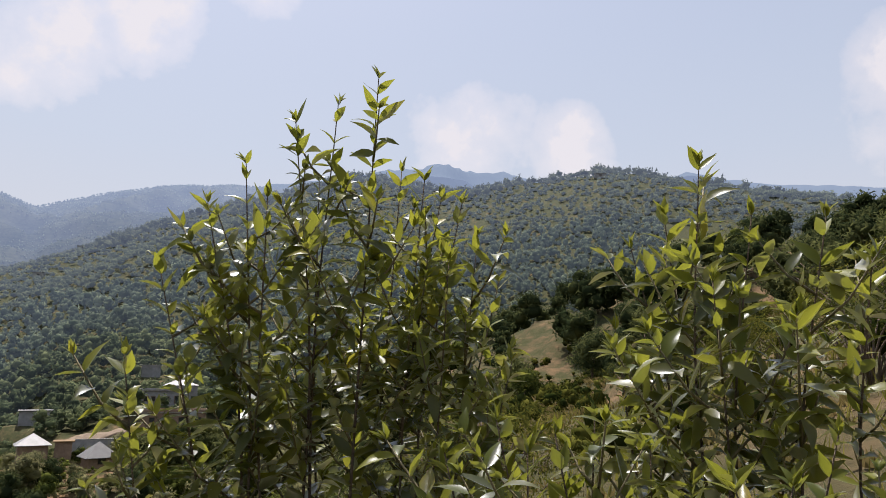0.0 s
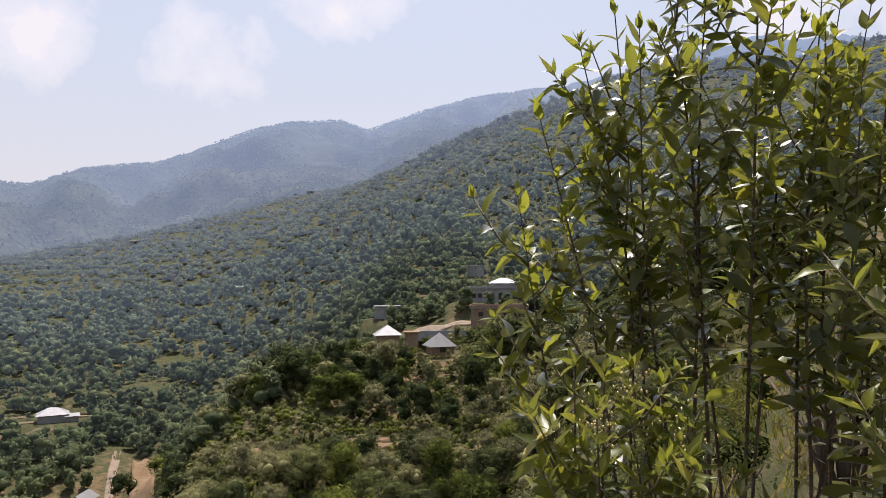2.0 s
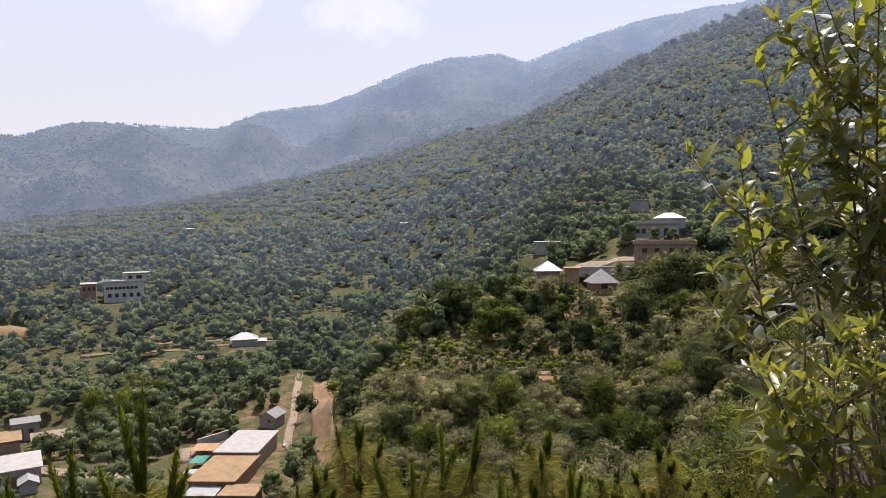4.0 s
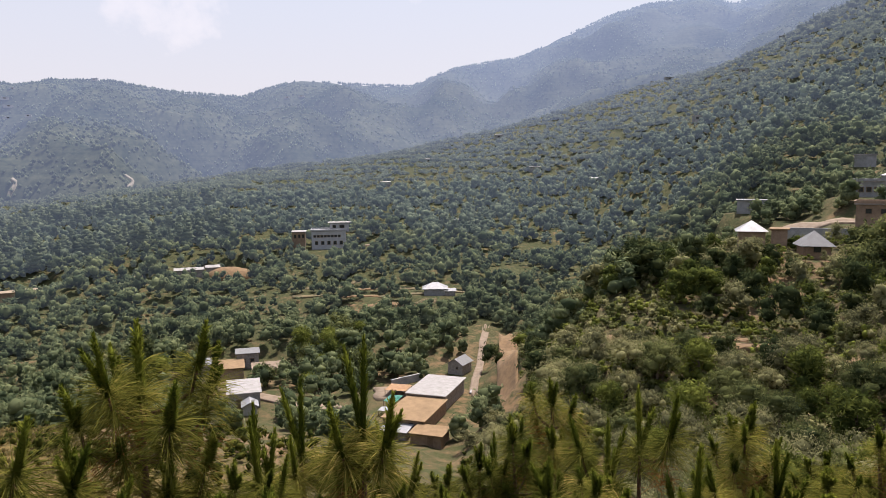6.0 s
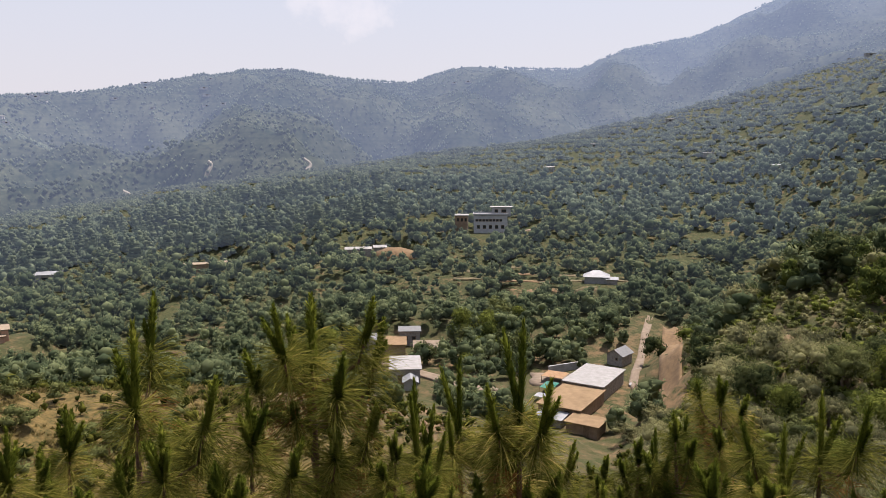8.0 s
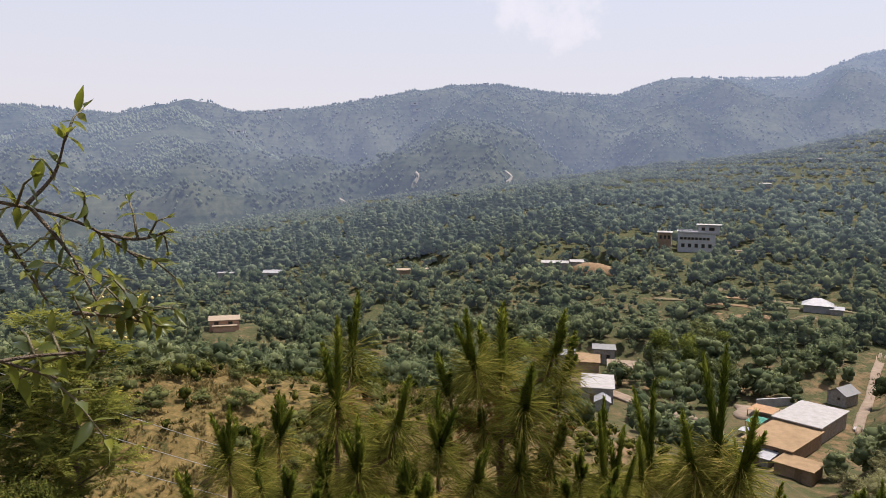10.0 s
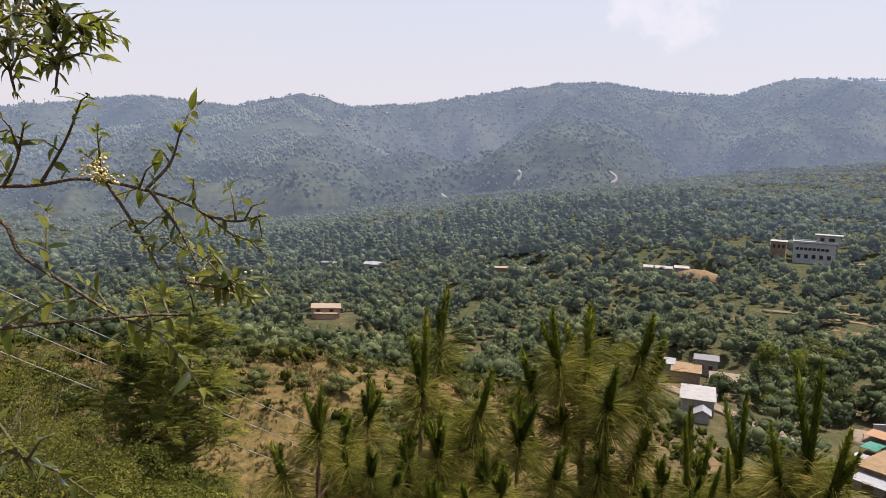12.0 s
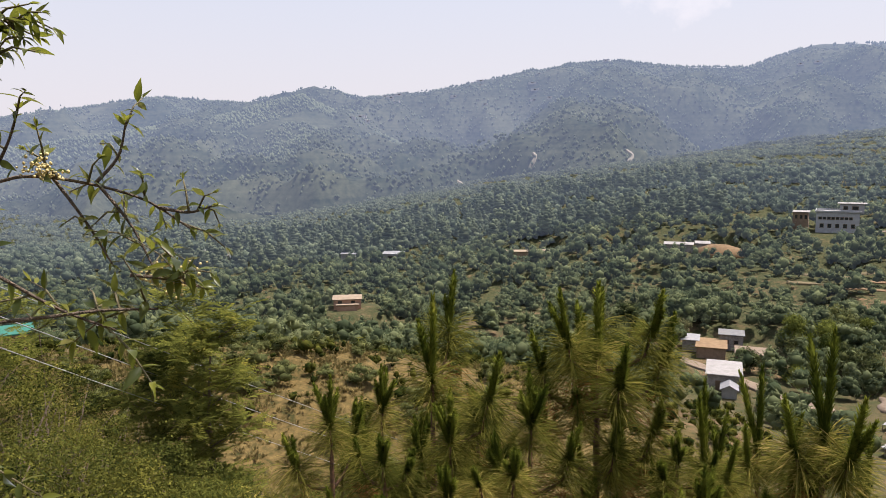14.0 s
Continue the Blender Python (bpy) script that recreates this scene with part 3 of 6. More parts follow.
def in_view_of_farm(x, y):
    """The open side of the farmyards, which faces the camera's hill."""
    d, az = np.hypot(x, y), np.degrees(np.arctan2(-x, y))
    a = (az > 54.4) & (az < 61.5) & (d > 80) & (d < 120)
    b = (az > 68.5) & (az < 75) & (d > 108) & (d < 142)
    c = (az > 48.5) & (az < 50.5) & (d > 100) & (d < 125)
    return a | b | c


def woods():
    # far slopes
    protos = [crown_arrays(100 + k, 1, 12, 0.21, ICO1, 0.36) for k in range(7)]
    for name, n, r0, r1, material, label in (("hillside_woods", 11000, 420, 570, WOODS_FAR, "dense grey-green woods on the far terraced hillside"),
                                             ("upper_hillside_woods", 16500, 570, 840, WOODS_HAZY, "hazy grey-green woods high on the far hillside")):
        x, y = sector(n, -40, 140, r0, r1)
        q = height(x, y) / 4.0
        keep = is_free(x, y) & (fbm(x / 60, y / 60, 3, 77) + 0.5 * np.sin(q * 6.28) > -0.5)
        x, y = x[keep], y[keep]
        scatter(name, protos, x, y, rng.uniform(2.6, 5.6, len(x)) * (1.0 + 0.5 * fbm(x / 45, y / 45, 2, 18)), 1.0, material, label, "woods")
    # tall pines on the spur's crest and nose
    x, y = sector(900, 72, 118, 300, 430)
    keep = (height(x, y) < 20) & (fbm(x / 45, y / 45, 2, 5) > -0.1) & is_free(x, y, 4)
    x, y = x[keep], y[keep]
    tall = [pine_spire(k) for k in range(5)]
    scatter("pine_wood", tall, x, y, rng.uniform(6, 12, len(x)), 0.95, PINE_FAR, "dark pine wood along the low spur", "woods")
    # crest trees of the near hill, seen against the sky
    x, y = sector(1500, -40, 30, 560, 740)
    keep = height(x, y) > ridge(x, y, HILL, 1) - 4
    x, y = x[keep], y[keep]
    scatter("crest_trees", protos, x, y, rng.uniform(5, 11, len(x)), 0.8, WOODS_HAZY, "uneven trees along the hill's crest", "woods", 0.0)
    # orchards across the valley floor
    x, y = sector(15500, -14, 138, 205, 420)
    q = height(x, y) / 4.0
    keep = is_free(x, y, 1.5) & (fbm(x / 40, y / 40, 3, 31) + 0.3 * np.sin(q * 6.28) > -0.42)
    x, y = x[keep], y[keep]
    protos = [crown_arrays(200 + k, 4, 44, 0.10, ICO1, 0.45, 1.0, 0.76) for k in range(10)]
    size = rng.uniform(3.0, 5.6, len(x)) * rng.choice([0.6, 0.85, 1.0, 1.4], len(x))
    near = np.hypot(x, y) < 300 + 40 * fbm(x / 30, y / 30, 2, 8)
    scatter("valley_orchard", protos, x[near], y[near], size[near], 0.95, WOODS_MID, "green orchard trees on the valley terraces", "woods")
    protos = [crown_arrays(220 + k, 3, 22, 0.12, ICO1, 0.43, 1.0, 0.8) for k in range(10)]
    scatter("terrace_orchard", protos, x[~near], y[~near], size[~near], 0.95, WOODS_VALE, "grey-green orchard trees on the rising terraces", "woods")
    # undergrowth between them
    x, y = sector(4500, -14, 138, 190, 420)
    keep = is_free(x, y, 0.5)
    x, y = x[keep], y[keep]
    scatter("valley_undergrowth", [crown_arrays(250 + k, 1, 10, 0.2, ICO1, 0.4, 0.7) for k in range(5)], x, y, rng.uniform(0.9, 2.6, len(x)), 1.2, WOODS_MID, "low bushes between the orchard trees", "woods")
    # bushes and trees between the hamlets
    x, y = sector(2500, 8, 130, 105, 205)
    az, d = np.degrees(np.arctan2(-x, y)), np.hypot(x, y)
    spur = (az > 17) & (az < 36) & (d < 165) | (az >= 36) & (az < 50) & (d < 120)
    keep = ~spur & is_free(x, y, 2.5) & ~in_view_of_farm(x, y) & (fbm(x / 30, y / 30, 3, 61) > -0.5)
    x, y = x[keep], y[keep]
    protos = [crown_arrays(300 + k, 7, 130, 0.07, ICO1, 0.46, 0.95, 0.74) for k in range(8)]
    scatter("valley_trees", protos, x, y, rng.uniform(3.0, 7.2, len(x)), 0.9, WOODS_MID, "mixed green trees on the valley floor", "woods")
    # low scrub on the slopes
    x, y = sector(3400, -40, 130, 8, 110)
    keep = is_free(x, y, 0.6) & ~in_view_of_farm(x, y) & (np.hypot(x, y) > 8) & (fbm(x / 12, y / 12, 3, 91) > -0.25)
    x, y = x[keep], y[keep]
    protos = [crown_arrays(400 + k, 2, 26, 0.16, ICO1, 0.5, 0.95, 0.7) for k in range(6)]
    scatter("slope_scrub", protos, x, y, rng.uniform(0.35, 1.1, len(x)) * (0.8 + np.hypot(x, y) / 90), 0.95, SHRUB, "low dry scrub on the grassy slope", "shrubs")


def knoll_bushes():
    """Dark round bushes on the dry knoll."""
    x, y = sector(170, 88, 128, 34, 78)
    keep = is_free(x, y, 0.5) & (fbm(x / 9, y / 9, 2, 33) > -0.12)
    x, y = x[keep], y[keep]
    protos = [crown_arrays(450 + k, 5, 300, 0.065, ICO1, 0.5, 0.8) for k in range(5)]
    scatter("knoll_bushes", protos, x, y, rng.uniform(0.9, 2.6, len(x)), 1.1, LEAF_DARK, "round dark green bushes on the dry knoll", "shrubs")


def tuft_arrays(seed):
    """A tuft of stiff dry blades, one unit high."""
    r = np.random.default_rng(seed)
    a = r.uniform(0, 6.28, 10)
    base = np.stack([np.cos(a), np.sin(a), a * 0], 1) * r.uniform(0, .25, (10, 1))
    tip = base * r.uniform(1.5, 3.2, (10, 1)) + np.stack([a * 0, a * 0, r.uniform(.5, 1, 10)], 1)
    side = np.stack([-np.sin(a), np.cos(a), a * 0], 1) * 0.09
    return np.stack([base - side, base + side, tip], 1).reshape(-1, 3), np.arange(30).reshape(-1, 3)


def dry_grass():
    tufts = [tuft_arrays(k) for k in range(6)]
    x, y = sector(9000, 84, 132, 30, 92)
    x2, y2 = sector(9000, -34, 34, 7, 90)
    x, y = np.concatenate([x, x2]), np.concatenate([y, y2])
    keep = is_free(x, y) & (fbm(x / 8, y / 8, 3, 12) > -0.25)
    x, y = x[keep], y[keep]
    scatter("dry_grass", tufts, x, y, rng.uniform(0.12, 0.3, len(x)) * (0.6 + np.hypot(x, y) / 60), 2.2, DRY_TUFT, "dry golden-brown grass tufts on the slopes", "grass")


def pine_spire(seed):
    r = np.random.default_rng(900 + seed)
    g = Geo()
    for k in range(7):
        z = 0.25 + 0.11 * k
        v, f = blob(seed * 9 + k, ICO1, 0.35)
        w = 0.26 * (1.05 - z) + 0.05
        g.add(v * [w, w, 0.10] + [r.normal() * .03, r.normal() * .03, z], f)
    g.add(*leaf_cards(r, np.array([[0, 0, .4], [0, 0, .7]]), np.array([[.2, .2, .2], [.12, .12, .2]]), 40, 0.08))
    return g.arrays()


def range_trees(name, n, az0, az1, pts, rough, depth, label):
    """Trees on a far mountainside, thick along its crest."""
    az = rng.uniform(az0, az1, n)
    below = np.abs(rng.uniform(-0.02, 1, n)) ** 1.15 * depth
    q = sorted(pts)
    d = np.interp(az, [p[0] for p in q], [p[1] for p in q]) - below
    x, y = -np.sin(np.radians(az)) * d, np.cos(np.radians(az)) * d
    keep = fbm(x / 90, y / 90, 3, 15) + 0.2 * fbm(x / 25, y / 25, 2, 16) > -0.34
    x, y = x[keep], y[keep]
    z = mountain_height(x, y, pts, rough)
    v = np.array([[1, 0, 0], [-.5, .87, .1], [-.5, -.87, -.1], [.1, 0, 1], [0, .1, -.6]])
    f = np.array([[0, 1, 3], [1, 2, 3], [2, 0, 3], [1, 0, 4], [2, 1, 4], [0, 2, 4]])
    s = rng.uniform(1.4, 3.8, len(x)) * np.where(below[keep] > 70, 0.8, 1.0)
    vv = v[None] * s[:, None, None] * [0.9, 0.9, 1.1] + np.stack([x, y, z + s * 0.5], 1)[:, None]
    ff = f[None] + (np.arange(len(x)) * len(v))[:, None, None]
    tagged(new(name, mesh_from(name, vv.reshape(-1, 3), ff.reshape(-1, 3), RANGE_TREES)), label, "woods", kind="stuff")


def make_tree(seed, material, label, lobes=11, cards=1300, size=0.044, wide=0.5):
    root = tagged(new("tree"), label, "tree", "trees on the slopes")
    tv, tf = trunk_arrays(seed)
    part_mesh("trunk", mesh_from("trunk", tv, tf, BARK, True), root)
    v, f = crown_arrays(seed + 50, lobes, cards, size, ICO1, wide, 0.8, 0.55)
    part_mesh("crown", mesh_from("crown", v, f, material), root)
    return root


def near_trees():
    """Trees on the village spur, along the gully and on the wooded spur, each one a thing."""
    kinds = [make_tree(1, LEAF_DARK, "dense dark green broadleaf tree on the slope"), make_tree(2, LEAF_GREY, "grey-green olive-like tree on the slope", 13, 1400, 0.04, 0.55),
             make_tree(3, LEAF_LIGHT, "fresh green broadleaf tree on the slope"), make_tree(4, LEAF_GREY, "pale grey-green bushy tree on the slope", 10, 1300, 0.042, 0.6),
             make_tree(5, LEAF_DARK, "dark round-crowned tree on the slope", 14, 1400, 0.042)]
    near = [make_tree(6, LEAF_DARK, "leafy dark green bush on the near slope", 16, 3200, 0.026, 0.55), make_tree(7, LEAF_GREY, "olive-green rounded bush on the near slope", 16, 3200, 0.025, 0.6)]
    kinds += near
    x, y = sector(2600, 8, 52, 44, 158)
    xb, yb = sector(200, -38, 9, 70, 150)
    xd, yd = sector(130, 14, 52, 20, 46)
    xc, yc = sector(60, 60, 82, 150, 178)
    x, y = np.concatenate([x, xb, xc, xd]), np.concatenate([y, yb, yc, yd])
    keep = is_free(x, y, 1.2) & ~in_view_of_farm(x, y)
    chosen, behind = [], []
    used = set()
    for px, py in zip(x[keep], y[keep]):
        d, az = math.hypot(px, py), math.degrees(math.atan2(-px, py))
        gap = 2.4 if d < 46 else 3.2 if d < 90 else 3.6
        if any((px - a) ** 2 + (py - b) ** 2 < gap ** 2 for a, b in chosen):
            continue
        chosen.append((px, py))
        k = rng.choice(5, p=[.30, .22, .12, .18, .18]) if az > 9 else rng.choice([0, 4, 2], p=[.5, .4, .1])
        s = rng.uniform(4.2, 8.6) * (0.85 if math.hypot(px + 66, py - 122) < 27 else 1.0)
        if d < 90 and az > 9:
            s, k = rng.uniform(3.2, 6.4), int(rng.choice([5, 6, 6, 2, 5, 6]))
        if d < 46:
            s = min(s, rng.uniform(1.8, 3.4))
        if 52 <= az < 62 and d < 92:
            s = min(s, 1.6 - math.tan(radians(20.6)) * d - hz(px, py))
        if 17 < az < 36 and 90 < d < 160:
            top = (5.6 if az < 31 else 4.6) if d < 136 else (3.6 if az < 27 else 4.5)
            s = min(s, 1.6 - math.tan(radians(top)) * d - hz(px, py))
        if 30 < az < 46 and d < (122 if az > 37 else 106):
            s = min(s, 1.6 - math.tan(radians(11.8)) * d - hz(px, py))
        if 46 <= az < 52 and d < 150:
            s = min(s, 1.6 - math.tan(radians(19.0 if az > 48.3 else 12.5)) * d - hz(px, py))
        if s < 1.6:
            continue
        if d > 100 and az < 60:
            behind.append((px, py, s, k))
            continue
        m = pose(px, py, hz(px, py) - 0.1, 0, 0, rng.uniform(0, 360)) @ Matrix.Diagonal((s * rng.uniform(0.82, 1.1), s * rng.uniform(0.82, 1.1), s, 1))
        if k in used:
            put_copy(kinds[k], m)
        else:
            used.add(k)
            kinds[k].matrix_basis = m
    # the trees farther back on the spur
    b = np.array(behind)
    for which, name, material, label in (((0, 4), "spur_woods", LEAF_DARK, "dark green broadleaf trees round the village"), ((1, 3), "grey_spur_woods", LEAF_GREY, "grey-green olive-like trees round the village"),
                                         ((2,), "fresh_spur_woods", LEAF_LIGHT, "fresh green trees round the village")):
        i = np.isin(b[:, 3], which)
        scatter(name, [crown_arrays(500 + 10 * which[0] + q, 11, 620, 0.046, ICO1, 0.5, 0.85, 0.66) for q in range(5)], b[i, 0], b[i, 1], b[i, 2], 0.85, material, label, "woods")
    # bushes and saplings that fill the ground between them
    x, y = sector(6000, 6, 50, 26, 152)
    keep = is_free(x, y, 0.4) & ~in_view_of_farm(x, y)
    x, y = x[keep], y[keep]
    az, d = np.degrees(np.arctan2(-x, y)), np.hypot(x, y)
    size = np.minimum(rng.uniform(0.8, 2.5, len(x)), np.where((az > 17) & (az < 36) & (d > 100), 1.4, 9.0))
    third = rng.integers(0, 3, len(x))
    for q, (name, material, label) in enumerate((("spur_undergrowth", LEAF_DARK, "dark bushes between the trees of the spur"), ("grey_spur_undergrowth", LEAF_GREY, "grey-green bushes between the trees of the spur"),
                                                 ("fresh_spur_undergrowth", LEAF_LIGHT, "fresh green bushes between the trees of the spur"))):
        i = third == q
        scatter(name, [crown_arrays(560 + 10 * q + w, 4, 60, 0.10, ICO1, 0.5, 1.0, 0.7) for w in range(5)], x[i], y[i], size[i], 0.95, material, label, "shrubs")
    # the great dark tree beside the pavilion
    for az, d, s in ((23.6, 124, 10.4), (22.2, 121, 9.4), (24.9, 119, 7.6), (20.8, 119, 7.4)):
        x, y, _ = at(az, d)
        put_copy(kinds[4], pose(x, y, hz(x, y) - 0.2, 0, 0, az * 7) @ Matrix.Diagonal((s * 1.1, s * 1.1, s, 1)))
    # the two round bushes before the farm
    for az, d, s in ((53.4, 108, 3.6), (51.0, 105, 4.0)):
        x, y, _ = at(az, d)
        put_copy(kinds[3], pose(x, y, hz(x, y) - 0.2, 0, 0, az * 7) @ Matrix.Diagonal((s * 1.15, s * 1.15, s * 0.9, 1)))


def put_copy(ob, m):
    c = copy_thing(ob, m)
    c.matrix_basis = m
    return c


woods()
knoll_bushes()
dry_grass()
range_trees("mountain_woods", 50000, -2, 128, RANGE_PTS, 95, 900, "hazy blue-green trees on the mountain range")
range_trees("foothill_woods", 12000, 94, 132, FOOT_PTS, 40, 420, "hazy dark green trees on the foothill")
near_trees()

# ---- fields, tracks and banks ----


def drape(name, x, y, half_l, half_w, ang, material, label, category="field", lift=0.4, thick=1.2):
    """A patch of worked ground that follows the slope, with an uneven rim and a thickness."""
    c, s = math.cos(radians(ang)), math.sin(radians(ang))
    nu, nv = max(8, int(half_l * 1.2)), 8
    u, v = np.meshgrid(np.linspace(-1, 1, nu), np.linspace(-1, 1, nv), indexing="ij")
    wob = 1 + 0.22 * fbm(u * 2.3 + x, v * 0.5 + y, 3, 4)
    U, V = u * half_l * (1 + 0.06 * np.sin(v * 5 + x)), v * half_w * wob
    px, py = x + U * c - V * s, y + U * s + V * c
    top = np.stack([px, py, height(px, py) + lift], -1).reshape(-1, 3)
    low = top - [0, 0, thick]
    i, j = np.meshgrid(np.arange(nu - 1), np.arange(nv - 1), indexing="ij")
    a = (i * nv + j).ravel()
    f = [np.stack([a, a + nv, a + nv + 1], 1), np.stack([a, a + nv + 1, a + 1], 1)]
    n = nu * nv
    rim = [k * nv for k in range(nu)] + [(nu - 1) * nv + k for k in range(1, nv)] + [k * nv + nv - 1 for k in range(nu - 2, -1, -1)] + [k for k in range(nv - 2, 0, -1)]
    rf = []
    for p, q in zip(rim, rim[1:] + rim[:1]):
        rf += [(p, q + n, q), (p, p + n, q + n)]
    f = np.concatenate(f + [np.array(rf)])
    me = mesh_from(name, np.concatenate([top, low]), f, material, False)
    return tagged(new(name, me), label, category, kind="structure")


drape("ploughed_strip", -116.9, 97.1, 31, 2.3, 140, SOIL, "narrow ploughed strip of ochre soil beside the track")
drape("dirt_track", -131, 100.5, 24, 0.9, 139, TRACK, "pale dirt track beside the farm", "track")
drape("yard_path", -139, 50, 20, 1.5, 25, TRACK, "pale dirt path past the white-roofed house", "track")
drape("farm_yard", -122, 74, 6, 4, 60, TRACK, "bare trodden farmyard", "yard")
drape("bare_terrace", -77, 149, 9, 2.6, 25, TRACK, "bare pale earth terrace above the village", "terrace")
for ba, bd, bl, bw in BANKS:
    drape("soil_bank", *at(ba, bd)[:2], bl, bw, ba + 8 * math.sin(bd), SOIL, "bare reddish soil bank between the trees", "bank", 0.15)
for k, (ba, bd, bl, bw) in enumerate(FIELDS):
    drape("terrace_field", *at(ba, bd)[:2], bl, bw, ba - 3, (DRY_GRASS, SOIL, DRY_GRASS)[k % 3], ("dry golden terrace field on the far slope", "bare ochre terrace field on the far slope", "dry golden terrace field on the far slope")[k % 3], "field", 0.25)
drape("hill_road", -252, 142, 16, 1.0, 80, TRACK, "pale road winding behind the storeyed house", "road")

# ---- buildings ----


def opening(parent, name, x, z, w, h, y, glass=DARK_GLASS):
    """A framed window or door on the front wall (which faces -y): the frame stands proud, the pane lies deeper."""
    fr = bmesh.new()
    t = min(0.12, w * 0.15)
    for bx, bz, bw, bh in ((0, 0, w, t), (0, h - t, w, t), (-w / 2 + t / 2, t, t, h - 2 * t), (w / 2 - t / 2, t, t, h - 2 * t)):
        bmesh.ops.create_cube(fr, size=1, matrix=Matrix.Translation((bx, -0.02, bz + bh / 2)) @ Matrix.Diagonal((bw, 0.12, bh, 1)))
    win = part(name, fr, WOOD, parent, "", Matrix.Translation((x, y, z)))
    part("pane" if name == "window" else "panel", box_bm(w - 2 * t - 0.01, 0.05, h - 2 * t - 0.01, 0, 0.0, t + 0.005, 0), glass, win)


def building(name, x, y, top, h, w, d, ang, walls, roof, kind, label, category="house", rise=1.6, over=0.35, windows=(), doors=(), parapet=0.0):
    """A house: x, y of its middle, the height of its highest point, its own height, width, depth and direction."""
    root = tagged(new(name), label, category)
    root.matrix_basis = pose(x, y, top - h, 0, 0, ang)
    wall_h = h - (rise if kind in ("hip", "gable") else 0.22)
    bm = box_bm(w, d, wall_h + 0.8, 0, 0, -0.8, 0.04)
    if kind == "gable":
        vs = [bm.verts.new(p) for p in ((-w / 2, -d / 2, wall_h), (w / 2, -d / 2, wall_h), (0, -d / 2, h - 0.1), (-w / 2, d / 2, wall_h), (w / 2, d / 2, wall_h), (0, d / 2, h - 0.1))]
        for q in ((0, 1, 2), (5, 4, 3), (0, 2, 5, 3), (1, 4, 5, 2)):
            bm.faces.new([vs[k] for k in q])
    part("wall", bm, walls, root)
    W, D = w / 2 + over, d / 2 + over
    if kind == "flat":
        bm = box_bm(2 * W, 2 * D, 0.22, 0, 0, wall_h, 0.04)
        part("roof", bm, roof, root)
        if parapet:
            pb = bmesh.new()
            for bx, by, bw, bd in ((0, -D + .1, 2 * W, .2), (0, D - .1, 2 * W, .2), (-W + .1, 0, .2, 2 * D - .4), (W - .1, 0, .2, 2 * D - .4)):
                bmesh.ops.create_cube(pb, size=1, matrix=Matrix.Translation((bx, by, wall_h + 0.22 + parapet / 2)) @ Matrix.Diagonal((bw, bd, parapet, 1)))
            part("parapet", pb, walls, root)
    elif kind == "lean":
        bm = bmesh.new()
        bmesh.ops.create_cube(bm, size=1, matrix=Matrix.Translation((0, 0, wall_h + 0.12)) @ Matrix.Rotation(radians(5), 4, "X") @ Matrix.Diagonal((2 * W, 2 * D, 0.09, 1)))
        part("roof", bm, roof, root)
    else:
        # each slope of a pitched roof is a sheet with a thickness
        e = wall_h - over * rise / (d / 2 if kind == "hip" else w / 2)
        if kind == "hip":
            k = max(0.0, w - d) / 2
            cs = [(-W, -D, e), (W, -D, e), (W, D, e), (-W, D, e)]
            a, b = (-k, 0, h), (k, 0, h)
            slopes = [[cs[0], cs[1], b, a], [cs[1], cs[2], b], [cs[2], cs[3], a, b], [cs[3], cs[0], a]]
        else:
            slopes = [[(-W, -D, e), (0, -D, h), (0, D, h), (-W, D, e)], [(W, -D, e), (W, D, e), (0, D, h), (0, -D, h)]]
        for s in slopes:
            pts = []
            for p in s:
                if not pts or (Vector(p) - Vector(pts[-1])).length > 1e-4:
                    pts.append(p)
            if (Vector(pts[0]) - Vector(pts[-1])).length < 1e-4:
                pts.pop()
            bm = bmesh.new()
            up = [bm.verts.new(p) for p in pts]
            lo = [bm.verts.new((p[0], p[1], p[2] - 0.08)) for p in pts]
            bm.faces.new(up)
            bm.faces.new(lo[::-1])
            for i in range(len(pts)):
                j = (i + 1) % len(pts)
                bm.faces.new((up[i], lo[i], lo[j], up[j]))
            bmesh.ops.recalc_face_normals(bm, faces=bm.faces[:])
            part("roof_slope", bm, roof, root)
    for wx, wz, ww, wh in windows:
        opening(root, "window", wx, wz, ww, wh, -d / 2)
    for wx, ww, wh in doors:
        opening(root, "door", wx, 0.05, ww, wh, -d / 2, WOOD)
    return root


